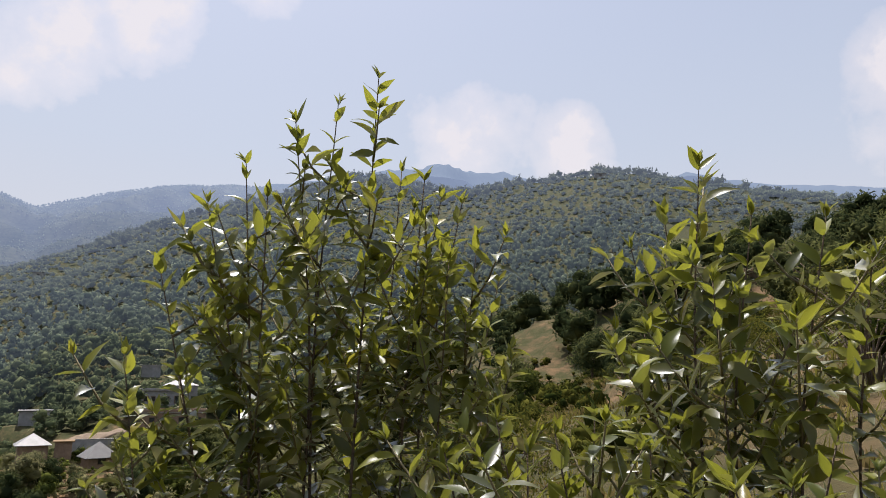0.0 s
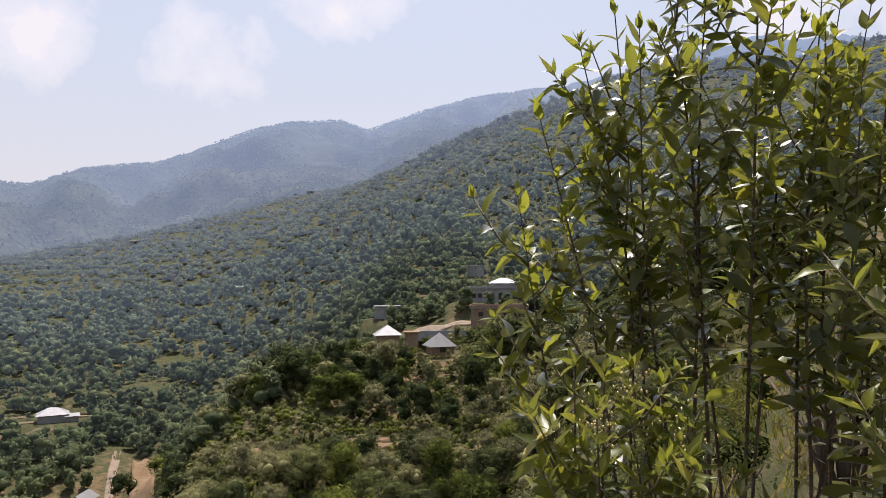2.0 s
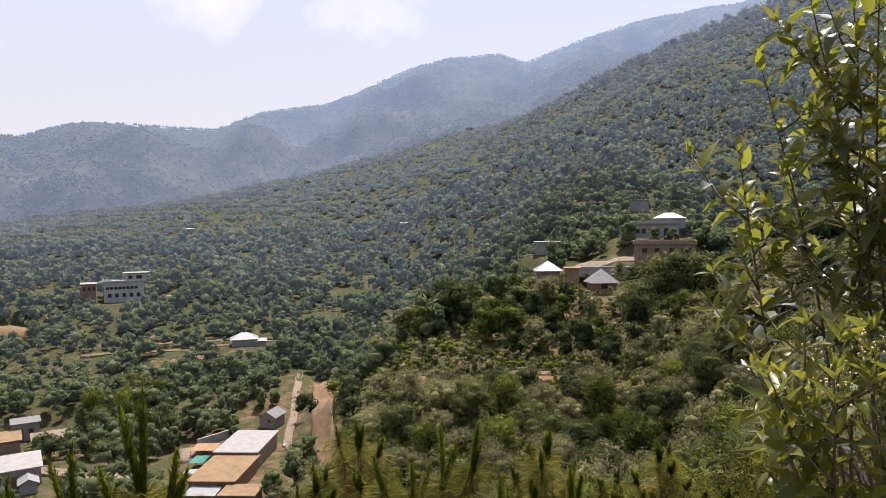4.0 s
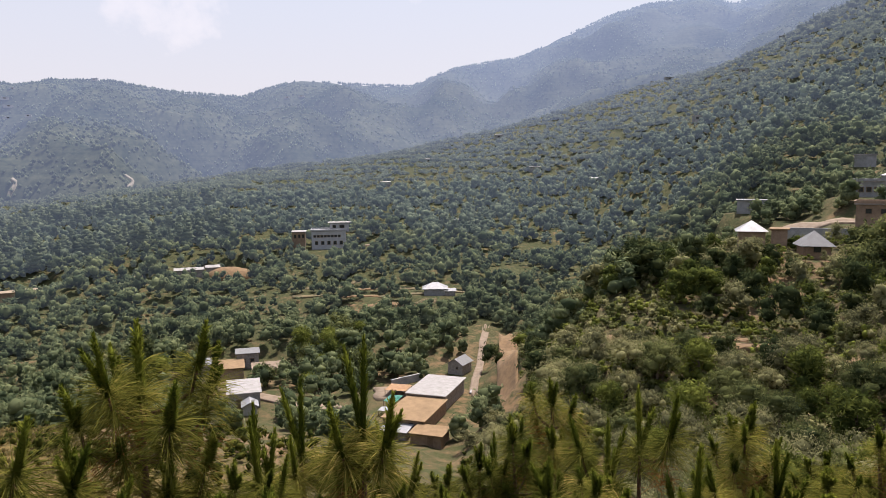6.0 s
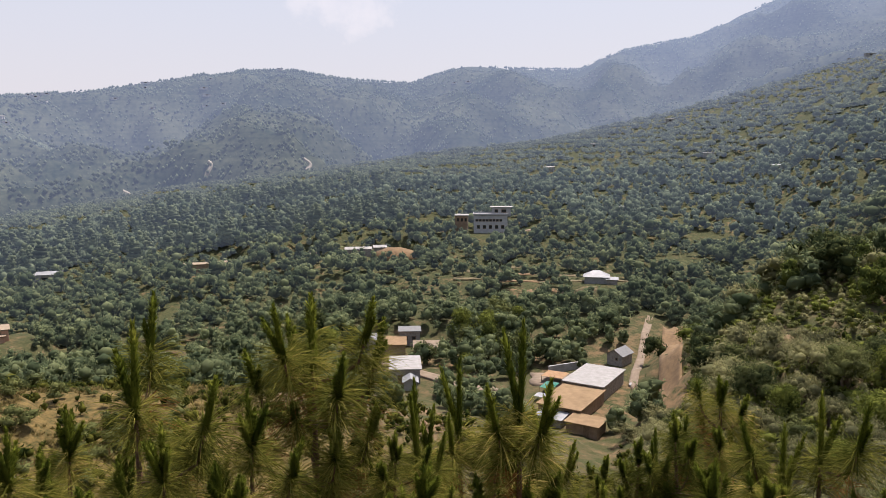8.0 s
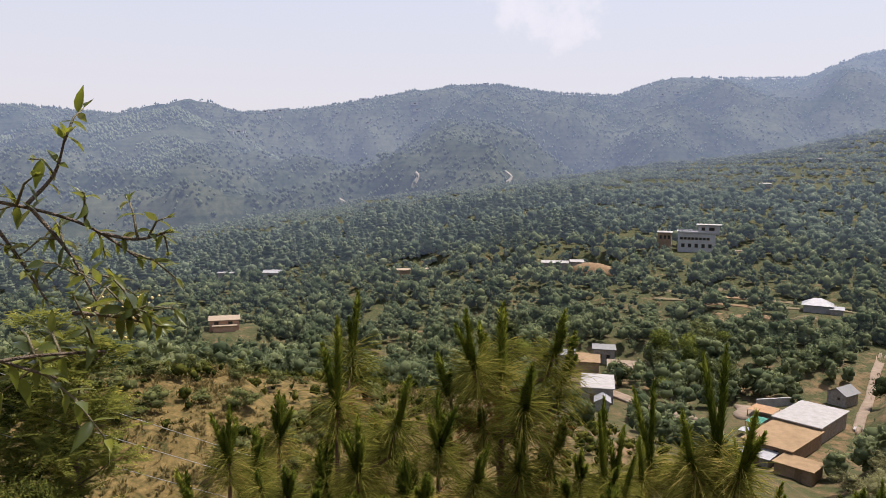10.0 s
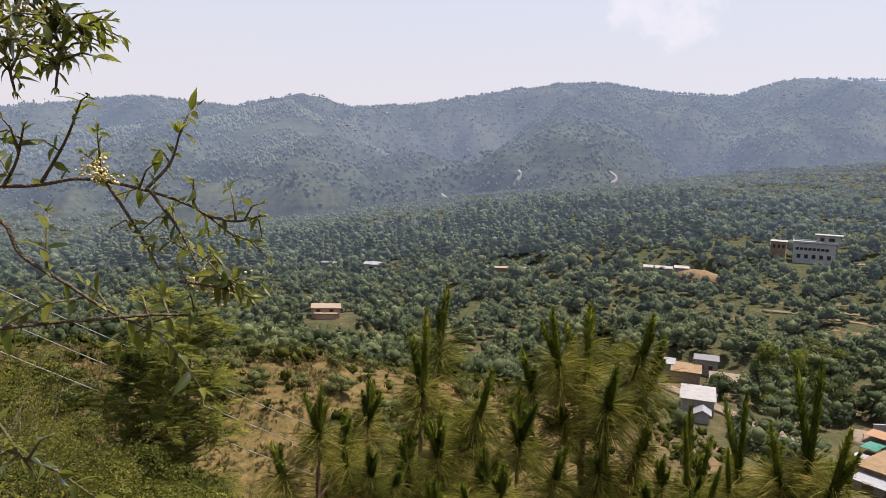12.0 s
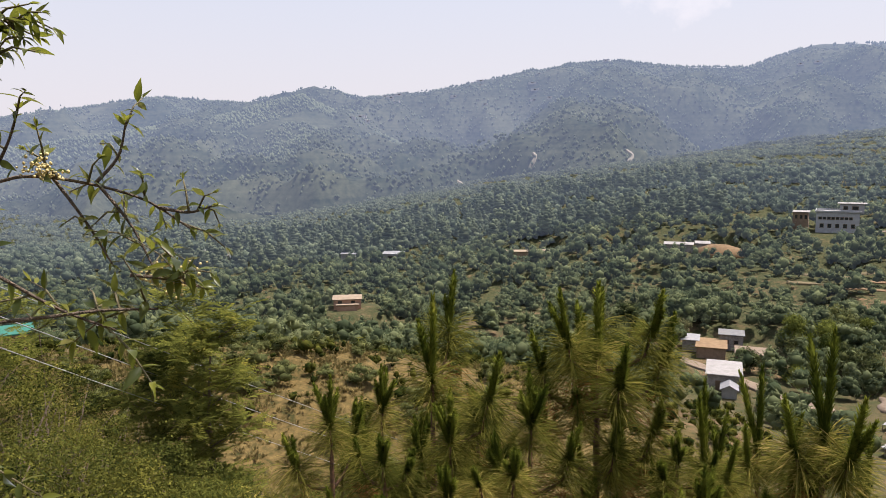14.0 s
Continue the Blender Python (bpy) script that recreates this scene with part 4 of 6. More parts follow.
def farm():
    building("farmhouse", -114.6, 77.0, -40, 3.0, 7.6, 12.6, 37, STONE, PALE_ROOF, "flat", "farmhouse with a pale flat concrete roof", parapet=0.0, doors=((1.5, 1, 2),))
    building("mud_house", -106.6, 67.0, -40.5, 2.6, 7.6, 12.4, 37, MUD_WALL, MUD_ROOF, "flat", "low house with a flat brown mud roof", doors=((-2, 1, 2),), windows=((1.5, 1.2, 1, 0.9),))
    building("mud_shed", -96.8, 63.6, -41.0, 2.2, 5.4, 4.2, 37, MUD_WALL, MUD_ROOF, "flat", "small shed with a flat brown mud roof", "shed", doors=((0.8, 1, 1.9),))
    building("tin_lean_to", -102.3, 60.4, -41.4, 1.9, 4.4, 3.0, 37, STONE, TIN, "lean", "lean-to shed with a bright tin sheet roof", "shed", doors=((0, 1.6, 1.7),))
    building("stone_hut", -127.8, 92.2, -39.4, 3.6, 3.6, 4.6, 27, STONE, GREY_TIN, "gable", "small stone hut with a grey tin gable roof", "hut", 1.1, windows=((0.5, 1.2, .6, .6),))
    building("white_roofed_house", -138.3, 46.3, -40.5, 3.3, 6, 9.6, 72, STONE, PALE_ROOF, "flat", "grey stone house with a white flat roof", doors=((-1, 1, 2),))
    building("tin_hut", -131.2, 45.0, -41.2, 2.6, 2.6, 3.4, 72, CONCRETE, TIN, "gable", "little grey hut with a white tin gable roof", "hut", 0.7)
    building("low_house", -160, 50.5, -41.4, 2.6, 6, 8, 72, MUD_WALL, MUD_ROOF, "flat", "low house with a flat earthen roof")
    building("low_house", -154.5, 57.5, -41.6, 2.4, 6.5, 6, 72, MUD_WALL, TRACK, "flat", "low house with a flat earthen roof")
    building("tin_shed", -164, 47, -41.0, 2.9, 3.4, 4, 72, STONE, TIN, "lean", "small shed with a pale tin roof", "shed")
    building("stone_house", -165, 56.5, -40.2, 3.8, 5, 5, 72, STONE, GREY_TIN, "flat", "stone house with a dark recessed window", windows=((-1, 1.5, 1, 1), (1, 1.5, 1, 1)))
    for nm, x, y, z, w, d, a, m, lab in (("tarpaulin", -116.6, 68.2, -41.6, 2.6, 4.2, 40, GREEN_TARP, "green tarpaulin stretched over poles beside the house"),
                                         ("sheet_awning", -121.6, 72.4, -41.4, 4.4, 4.4, 40, ORANGE_TARP, "ochre sheet awning over the farmyard"),
                                         ("white_sheet", -113.2, 64.4, -42.0, 2.0, 2.4, 40, TIN, "white sheet over a small pen")):
        root = tagged(new(nm), lab, "awning")
        root.matrix_basis = pose(x, y, z - 2.0, 0, 0, a)
        bm = bmesh.new()
        bmesh.ops.create_grid(bm, x_segments=10, y_segments=10, size=0.5, matrix=Matrix.Diagonal((w, d, 1, 1)))
        for v in bm.verts:
            v.co.z = 2.0 - 0.18 * math.cos(v.co.x / w * 3.1) * math.cos(v.co.y / d * 3.1) + 0.03 * math.sin(v.co.x * 5 + v.co.y * 3)
        bmesh.ops.solidify(bm, geom=bm.faces[:], thickness=0.03)
        part("sheet", bm, m, root)
        for sx in (-1, 1):
            for sy in (-1, 1):
                part("post", box_bm(0.09, 0.09, 2.5, sx * (w / 2 - .1), sy * (d / 2 - .1), -0.5, 0.01), WOOD, root)
    for nm, x0, y0, x1, y1, z, h, lab in (("yard_wall", -127.0, 74, -127.6, 82, -43.8, 2.3, "grey block wall round the farmyard"), ("yard_wall", -113.5, 84.5, -122.0, 92.5, -43.8, 1.0, "low pale wall along the farm track"),
                                          ("village_wall", -74.7, 130.1, -64.9, 135.2, -12.4, 3.0, "long grey concrete wall above the pavilion roof")):
        l, a = math.hypot(x1 - x0, y1 - y0), math.degrees(math.atan2(y1 - y0, x1 - x0))
        root = tagged(new(nm), lab, "wall")
        root.matrix_basis = pose((x0 + x1) / 2, (y0 + y1) / 2, z, 0, 0, a)
        part("masonry", box_bm(l, 0.3, h + 2.0, 0, 0, -2.0, 0.03), CONCRETE, root)
        part("coping", box_bm(l + 0.1, 0.42, 0.12, 0, 0, h, 0.02), CONCRETE, root)


def village():
    building("pavilion", -63.5, 119.3, -8.6, 4.6, 4.2, 4.2, 44, MUD_WALL, GREY_TIN, "hip", "square pavilion with a grey pyramid tin roof", "pavilion", 1.9, 0.6, windows=((0, 1, 1.4, 1.2),))
    building("hip_roofed_house", -74.6, 118.7, -7.4, 4.9, 4.4, 4.4, 36, MUD_WALL, TIN, "hip", "small house with a bright white hip roof", "house", 1.5, 0.5)
    building("flat_shed", -70.6, 121.0, -8.7, 3.4, 2.6, 3, 30, MUD_WALL, MUD_ROOF, "flat", "little shed with a tan flat roof", "shed")
    building("brown_house", -63.4, 147.2, -4.9, 4.6, 12.2, 7, 23.4, MUD_WALL, STONE, "flat", "long brown two-storey house with a veranda", windows=((-4, 2.6, 1.2, 1.1), (-1.5, 2.6, 1.2, 1.1), (1.5, 2.6, 1.2, 1.1), (4.2, 2.6, 2.2, 1.1)), doors=((0, 1.1, 2.1),), parapet=0.5)
    building("grey_house", -75.2, 169.2, -1.0, 3.8, 11, 7, 24, CONCRETE, STONE, "flat", "grey concrete house with a row of windows", windows=tuple((-4.2 + 1.5 * k, 1.3, 1.1, 1.2) for k in range(4)) + ((2.5, .8, 1.2, 1.8),), parapet=0.4)
    building("white_roof_room", -72.2, 170.4, 1.5, 3.0, 7.4, 5.4, 24, CONCRETE, TIN, "hip", "upper room with a bright white sheet roof", "house", 1.2, 0.3)
    building("upper_house", -93.3, 199, 5.4, 3.6, 5, 5, 25, CONCRETE, PALE_ROOF, "flat", "small grey house with a pale roof")
    building("side_house", -102, 162, -5.6, 3.4, 6.5, 5, 32, CONCRETE, GREY_TIN, "flat", "small pale house among trees", windows=((0, 1.2, 1.2, 1),))
    building("storeyed_house", -261.5, 124.5, -20.6, 7.2, 13.4, 9, 64.5, PALE_WALL, CONCRETE, "flat", "grey two-storey concrete house with rows of dark windows",
                    windows=tuple((-4.8 + 2.4 * k, 1.6, 1.3, 1.5) for k in range(5)) + tuple((-5.4 + 1.35 * k, 4.5, 1.15, 1.0) for k in range(8)), parapet=0.5)
    building("roof_room", -260, 128.5, -17.6, 2.9, 7.5, 5, 64.5, PALE_WALL, PALE_ROOF, "flat", "roof room with a pale overhanging slab", "house", windows=((-2, .6, 1.4, 1.3), (1, .6, 2.0, 1.3)), over=0.8)
    building("arched_annex", -267.0, 114.2, -20.9, 6.6, 5, 7, 64.5, MUD_WALL, PALE_ROOF, "flat", "tan annex with dark openings and a white roof", windows=((-1.4, 4, 1, 1.5), (0.2, 4, 1, 1.5), (1.7, 4, 1, 1.5)))
    building("long_white_roof", -256, 68, -31.0, 2.8, 9.5, 4, 76, STONE, PALE_ROOF, "lean", "long low house with a bright white roof")
    building("long_white_roof", -253.5, 75.5, -30.4, 2.8, 4.5, 4, 76, STONE, PALE_ROOF, "lean", "short low house with a bright white roof")
    building("white_shed", -246, 89.2, -33.6, 2.6, 3, 3, 70, CONCRETE, TIN, "lean", "little shed with a white tin roof", "shed")
    building("valley_house", -178.5, 119.8, -31.3, 3.6, 6.8, 5, 56, CONCRETE, TIN, "hip", "valley house with a bright white hip roof", "house", 1.4, 0.5)
    building("valley_shed", -174.5, 122.5, -33.3, 2, 3, 3, 56, STONE, TIN, "lean", "little stone shed with a tin roof", "shed")
    building("spur_house", -279.5, 12, -36.8, 4.4, 9, 5, 88, MUD_WALL, OCHRE_ROOF, "flat", "low tan house with a flat ochre roof", windows=((-2, 1.2, 1.2, 1.2), (2, 1.2, 1.2, 1.2)))
    building("spur_house", -279, 21.5, -36.6, 4.4, 6.5, 5, 86, MUD_WALL, OCHRE_ROOF, "flat", "low tan house with a flat ochre roof", windows=((0, 1.2, 1.2, 1.2),))
    building("spur_house", -270, 51.6, -34.1, 3.8, 7, 5, 79, MUD_WALL, OCHRE_ROOF, "flat", "low tan house with a flat ochre roof")
    building("terracotta_house", -191.4, -38.0, -37.4, 2.9, 7.4, 6, 101, BRICK_WALL, OCHRE_ROOF, "flat", "terracotta house with a pale roof terrace", windows=((-2, 1.2, 1.2, 1.3), (1.5, 1.2, 1.2, 1.3)))
    building("terracotta_wing", -188.4, -37.4, -38.6, 1.9, 5.6, 3, 101, BRICK_WALL, OCHRE_ROOF, "flat", "low terracotta wing of the house")
    building("green_roofed_house", -97.6, -70.6, -23.4, 5.0, 8, 6, 126, BRICK_WALL, GREEN_TARP, "flat", "pinkish brick house with a green roof", over=0.5, windows=((0, 1.6, 1.4, 1.3),))
    # bank of dug earth beside the long white roofs
    g = Geo()
    v, f = blob(77, ICO2, 0.12)
    g.add(v * [8.5, 5, 4.6], f)
    ob = tagged(new("earth_mound", g.mesh("earth_mound", SOIL, True)), "mound of freshly dug reddish earth", "mound")
    ob.matrix_basis = pose(-248.5, 80.5, -34.9, 0, 0, 72)



def far_house(x, y, z, w, ang, roof, walls=CONCRETE):
    """A small house far up a slope: walls, flat or hipped roof, one dark window."""
    return building("hill_house", x, y, z + 3.2, 3.6, w, w * 0.7, ang, walls, roof, "flat" if roof is MUD_ROOF else "lean", "tiny pale-roofed house far up the wooded slope", windows=((0, 1.2, w * .3, 1.2),))


def on_range(az, el):
    """Where a line of sight at a bearing and an angle meets the mountain range."""
    d = np.arange(600.0, 1900.0, 4.0)
    x, y = -math.sin(radians(az)) * d, math.cos(radians(az)) * d
    z = mountain_height(x, y, RANGE_PTS, 95)
    k = int(np.argmax(z > 1.6 + d * math.tan(radians(el))))
    return Vector((x[k], y[k], z[k]))


def range_road(places, wide):
    """A pale dirt road that climbs the range on a low bank."""
    pts = curve_points([on_range(*p) for p in places], 8)
    top = []
    for k, p in enumerate(pts):
        t = (pts[min(k + 1, len(pts) - 1)] - pts[max(k - 1, 0)])
        s = Vector((-t.y, t.x, 0)).normalized() * wide
        top += [p - s, p + s]
    v = np.array([tuple(p) for p in top])
    v[:, 2] = mountain_height(v[:, 0], v[:, 1], RANGE_PTS, 95) + 2.2
    low = v - [0, 0, 6]
    n = len(v)
    f = []
    for k in range(0, n - 2, 2):
        for a, b in ((k, k + 1), (k + 1, k + 1 + n), (k + n, k)):
            f += [(a, b, b + 2), (a, b + 2, a + 2)]
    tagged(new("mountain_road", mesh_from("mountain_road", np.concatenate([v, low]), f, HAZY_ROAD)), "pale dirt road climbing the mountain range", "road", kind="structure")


def hamlets():
    r = random.Random(5)
    for places, wide in ((((79.2, -0.3), (78.7, -0.8), (79.0, -1.2), (78.2, -1.5)), 1.1), (((86.3, -0.4), (86.1, -0.9), (86.6, -1.6)), 1.1), (((92.3, -2.4), (91.9, -2.7), (92.2, -3.1)), 1.0)):
        range_road(places, wide)
    # bearing, distance and width of the houses on the hill across the valley
    for az, d, w in ((39.1, 770, 11), (40.1, 765, 8), (38.2, 775, 8), (48.2, 455, 6), (36.0, 420, 6), (43.5, 380, 5), (-9.3, 560, 9), (30.5, 640, 6), (45.0, 560, 7), (51.0, 620, 7), (56.5, 520, 6), (60.0, 440, 6),
                     (33.0, 520, 6), (22.0, 470, 6), (54.0, 330, 5), (79.0, 330, 6), (97.5, 290, 8), (101.0, 300, 6), (110.0, 330, 9), (112.5, 340, 6)):
        x, y, _ = at(az, d)
        far_house(x, y, hz(x, y), w, az + r.uniform(-20, 20), r.choice((TIN, PALE_ROOF, GREY_TIN)))
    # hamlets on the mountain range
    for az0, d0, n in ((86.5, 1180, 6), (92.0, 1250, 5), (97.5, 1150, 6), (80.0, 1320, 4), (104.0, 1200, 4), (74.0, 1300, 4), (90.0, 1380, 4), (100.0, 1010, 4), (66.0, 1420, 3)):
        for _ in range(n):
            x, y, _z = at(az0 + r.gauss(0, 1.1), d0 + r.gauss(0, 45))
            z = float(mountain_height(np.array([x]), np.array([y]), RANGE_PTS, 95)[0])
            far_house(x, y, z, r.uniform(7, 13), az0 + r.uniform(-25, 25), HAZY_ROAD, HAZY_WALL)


farm()
village()
hamlets()

# ---- young pines in front of the camera ----


def candle_mesh(seed, needles=330):
    """An upright shoot one unit long, thickly set with short stiff needles round a green core."""
    r = random.Random(seed)
    g = Geo()
    tube(g, [(0, 0, -.05), (0, 0, .5), (0, 0, .97)], [.05, .048, .022], 6)
    vs, fs = [], []
    for k in range(needles):
        t = (k + r.random()) / needles
        w = r.uniform(0, 6.283)
        out = Vector((math.cos(w), math.sin(w), 0))
        p = Vector((0, 0, t)) + out * 0.035 * (1 if t < 0.9 else 0.4)
        ln = 0.115 * r.uniform(0.75, 1.25) * (1.0 if t < 0.85 else 0.8)
        q = p + (Vector((0, 0, 0.75)) + out * (0.65 if t < 0.85 else 0.3)) * ln
        s = Vector((-out.y, out.x, 0)) * 0.014
        n = len(vs)
        vs += [p - s, p + s, q]
        fs.append((n, n + 1, n + 2))
    g.add([tuple(v) for v in vs], fs)
    return g.mesh("candle", CANDLE)


CANDLES = [candle_mesh(k) for k in range(4)]


def needle_skirt(g, base, way, r, count, length):
    """Long needles that spring from the last stretch of a shoot, arch outwards and hang like a fountain."""
    way = Vector(way).normalized()
    a = way.orthogonal().normalized()
    b = way.cross(a)
    vs, fs = [], []
    for k in range(count):
        w = r.uniform(0, 6.283)
        out = a * math.cos(w) + b * math.sin(w)
        p = Vector(base) - way * (0.24 * r.random() ** 1.1)
        ln = length * r.uniform(0.75, 1.12)
        up = r.uniform(-0.45, 0.75)
        d = (out + way * up).normalized()
        fall = Vector((0, 0, -1)) * ln * r.uniform(0.10, 0.42)
        q1 = p + d * ln * 0.45 + fall * 0.12
        q2 = p + d * ln * 0.78 + fall * 0.5
        q3 = p + d * ln * 0.98 + fall
        s = d.cross(Vector((r.uniform(-1, 1), r.uniform(-1, 1), 0.5))).normalized() * 0.0018
        n = len(vs)
        vs += [p - s, p + s, q1 - s, q1 + s, q2 - s * .7, q2 + s * .7, q3]
        fs += [(n, n + 1, n + 3), (n, n + 3, n + 2), (n + 2, n + 3, n + 5), (n + 2, n + 5, n + 4), (n + 4, n + 5, n + 6)]
    g.add([tuple(v) for v in vs], fs)


def make_pine(seed, height_m, shape):
    """A young pine: a leader and whorls of upswept branches, each tip with a fan of candles above a skirt of needles.
    shape: for the leader and every whorl the drop below the top, the number of branches, their length, candles at a tip and the candles' length."""
    r = random.Random(seed)
    root = tagged(new("young_pine"), "young pine with upright green candles above skirts of long arching needles", "pine tree", "young pines below the camera")
    g = Geo()
    lean = (r.uniform(-.05, .05), r.uniform(-.05, .05))
    top_n, top_len = shape[0][3:5]
    H = height_m - top_len
    stem = [(lean[0] * t * H, lean[1] * t * H, H * t) for t in (0, .25, .5, .75, 1)]
    tube(g, [(0, 0, -0.4)] + stem, [.040, .036, .030, .025, .019, .012], 7)
    part_mesh("trunk", g.mesh("trunk", PINE_BARK, True), root)
    tips = [(Vector(stem[-1]), Vector((lean[0], lean[1], 1)), top_n, top_len)]
    for k, (drop, count, reach, n, cl) in enumerate(shape[1:]):
        z = H - drop
        a0 = r.uniform(0, 6.28)
        for i in range(count):
            a = a0 + 6.283 * (i + r.uniform(-.25, .25)) / count
            ln = reach * r.uniform(0.75, 1.25)
            c, s = math.cos(a), math.sin(a)
            p0 = Vector((lean[0] * z, lean[1] * z, z))
            pts = [p0, p0 + Vector((c * ln * .5, s * ln * .5, ln * .12)), p0 + Vector((c * ln * .88, s * ln * .88, ln * .40)), p0 + Vector((c * ln, s * ln, ln * .80))]
            bg = Geo()
            tube(bg, pts, [.014, .012, .010, .008], 5)
            part_mesh("branch", bg.mesh("branch", PINE_BARK, True), root)
            tips.append((pts[-1], Vector((c * .25, s * .25, 1)), max(1, n + r.choice((-1, 0, 0, 1))), cl * r.uniform(0.75, 1.15)))
            if k and r.random() < 0.5:
                tips.append((pts[1] + Vector((-s, c, .5)) * ln * .3, Vector((c * .2 - s * .3, s * .2 + c * .3, 1)), 1, cl * 0.5))
    ng, dg = Geo(), Geo()
    for j, (p, way, n, cl) in enumerate(tips):
        turn0 = r.uniform(0, 6.28)
        for q in range(n):
            a = turn0 + 6.283 * q / n
            sp = 0.03 if q == 0 else r.uniform(0.10, 0.42)
            w = way.normalized() + Vector((math.cos(a), math.sin(a), 0)) * sp
            ln = cl * (1.0 if q == 0 else r.uniform(0.5, 0.92))
            turn = w.to_track_quat("Z", "Y").to_matrix().to_4x4()
            fat = r.uniform(0.36, 0.46) * (0.6 + 0.4 * min(1.0, ln / 0.35))
            part_mesh("candle", CANDLES[r.randrange(4)], root, "", Matrix.Translation(p) @ turn @ Matrix.Diagonal((fat, fat, ln, 1)))
        needle_skirt(ng, p + Vector((0, 0, .05)), way, r, 400 if cl > 0.28 else 280, 0.26 if cl > 0.28 else 0.21)
        if j % 3 == 1:
            needle_skirt(dg, p - way.normalized() * 0.22, way, r, 90, 0.20)
    tagged(part_mesh("needle_foliage", ng.mesh("needle_foliage", NEEDLE), root, "long yellowish green arching needles"), kind="stuff")
    if dg.n:
        tagged(part_mesh("dead_needles", dg.mesh("dead_needles", DRY_NEEDLE), root, "withered rust-brown needles"), kind="stuff")
    return root


def pines():
    kinds = [make_pine(11, 2.8, [(0, 0, 0, 2, .52), (.06, 1, .36, 2, .46), (.40, 1, .40, 2, .34), (.95, 3, .42, 2, .26)]),
             make_pine(12, 2.8, [(0, 0, 0, 4, .40), (.50, 2, .36, 3, .32), (1.0, 3, .44, 2, .26)]),
             make_pine(13, 2.8, [(0, 0, 0, 1, .44), (.10, 3, .30, 2, .34), (.36, 4, .32, 2, .28), (.72, 4, .36, 2, .24), (1.15, 4, .4, 1, .2)]),
             make_pine(14, 2.8, [(0, 0, 0, 2, .62), (.20, 2, .18, 1, .40), (.72, 3, .30, 2, .30)]),
             make_pine(15, 2.8, [(0, 0, 0, 3, .26), (.22, 2, .20, 2, .22), (.50, 3, .30, 2, .2), (.85, 4, .40, 2, .18)])]
    # bearing, angle of the tip, distance, kind and turn
    rows = [(92.0, -11.8, 4.6, 0, 200), (78.6, -10.8, 5.0, 2, 40), (62.0, -13.3, 4.4, 3, 0), (100.6, -18.2, 4.3, 1, 90), (97.2, -17.2, 5.6, 1, 10), (90.0, -19.4, 4.1, 1, 150), (83.8, -17.5, 4.4, 1, 250),
            (87.3, -19.0, 5.6, 4, 320), (94.4, -22.2, 4.0, 4, 0), (76.2, -17.6, 5.4, 3, 70), (69.5, -17.4, 5.2, 3, 120), (66.4, -16.2, 5.8, 3, 40), (72.6, -22.0, 4.6, 4, 200), (64.4, -20.6, 4.8, 1, 300),
            (59.5, -19.3, 5.6, 3, 15), (56.4, -22.4, 6.0, 4, 80), (53.2, -21.6, 5.6, 4, 160), (50.4, -20.4, 6.0, 3, 100), (48.4, -19.2, 5.6, 4, 250), (45.4, -15.8, 7.0, 4, 310), (42.7, -18.7, 5.2, 3, 200), (39.6, -16.5, 5.0, 0, 20),
            (36.2, -20.4, 4.6, 3, 270), (33.0, -16.6, 5.6, 4, 60), (29.4, -19.0, 5.6, 3, 130), (25.6, -21.0, 5.2, 4, 190), (22.2, -17.4, 6.6, 4, 220), (18.6, -20.5, 6.0, 1, 330), (46.8, -22.2, 4.6, 1, 50), (54.8, -24.5, 4.4, 1, 170),
            (31.0, -22.6, 4.6, 0, 210), (41.2, -22.4, 4.4, 4, 290), (70.4, -23.5, 4.2, 1, 340), (85.6, -22.8, 4.0, 4, 60), (60.8, -24.4, 4.2, 4, 130), (27.6, -19.4, 7.4, 4, 75)]
    used = set()
    for az, el, d, kind, turn in rows:
        x, y, _ = at(az, d)
        foot = hz(x, y)
        s = max(0.5, (1.6 + math.tan(radians(el)) * d - foot) / 2.8)
        w = min(1.15, max(0.85, s))
        m = pose(x, y, foot, 0, 0, turn) @ Matrix.Diagonal((w, w, s, 1))
        if kind in used:
            put_copy(kinds[kind], m)
        else:
            used.add(kind)
            kinds[kind].matrix_basis = m


# ---- broad-leaved shrubs beside the camera ----


def leaf_arrays(seed, slim=0.36, curl=0.5):
    """A leaf one unit long along +y: pointed, folded along its midrib and curled."""
    r = random.Random(seed)
    fold, bend, twist = r.uniform(0.15, 0.6), curl * r.uniform(-0.6, 2.2), r.uniform(-.5, .5)
    vs, fs = [], []
    st = (0.0, 0.16, 0.38, 0.64, 0.85, 1.0)
    for k, t in enumerate(st):
        w = slim * 0.5 * math.sin(math.pi * t ** 0.8) ** 1.05 * (1.08 - 0.3 * t) if 0 < k < 5 else 0.012
        ang = bend * t
        y, z = math.sin(ang) / bend if abs(bend) > 1e-3 else t, -(1 - math.cos(ang)) / bend if abs(bend) > 1e-3 else 0.0
        c, s = math.cos(twist * t), math.sin(twist * t)
        vs += [(-w * c, y, z + w * fold - w * s), (0, y, z), (w * c, y, z + w * fold + w * s)]
        if k:
            a = 3 * k - 3
            fs += [(a, a + 1, a + 4), (a, a + 4, a + 3), (a + 1, a + 2, a + 5), (a + 1, a + 5, a + 4)]
    return np.array(vs), np.array(fs)


def leaf_pose(p, out, r, size):
    out = Vector(out).normalized()
    q = out.to_track_quat("Y", "Z").to_matrix().to_4x4()
    return Matrix.Translation(p) @ q @ Matrix.Rotation(r.gauss(0, 0.5), 4, "Y") @ Matrix.Diagonal((size, size, size, 1))


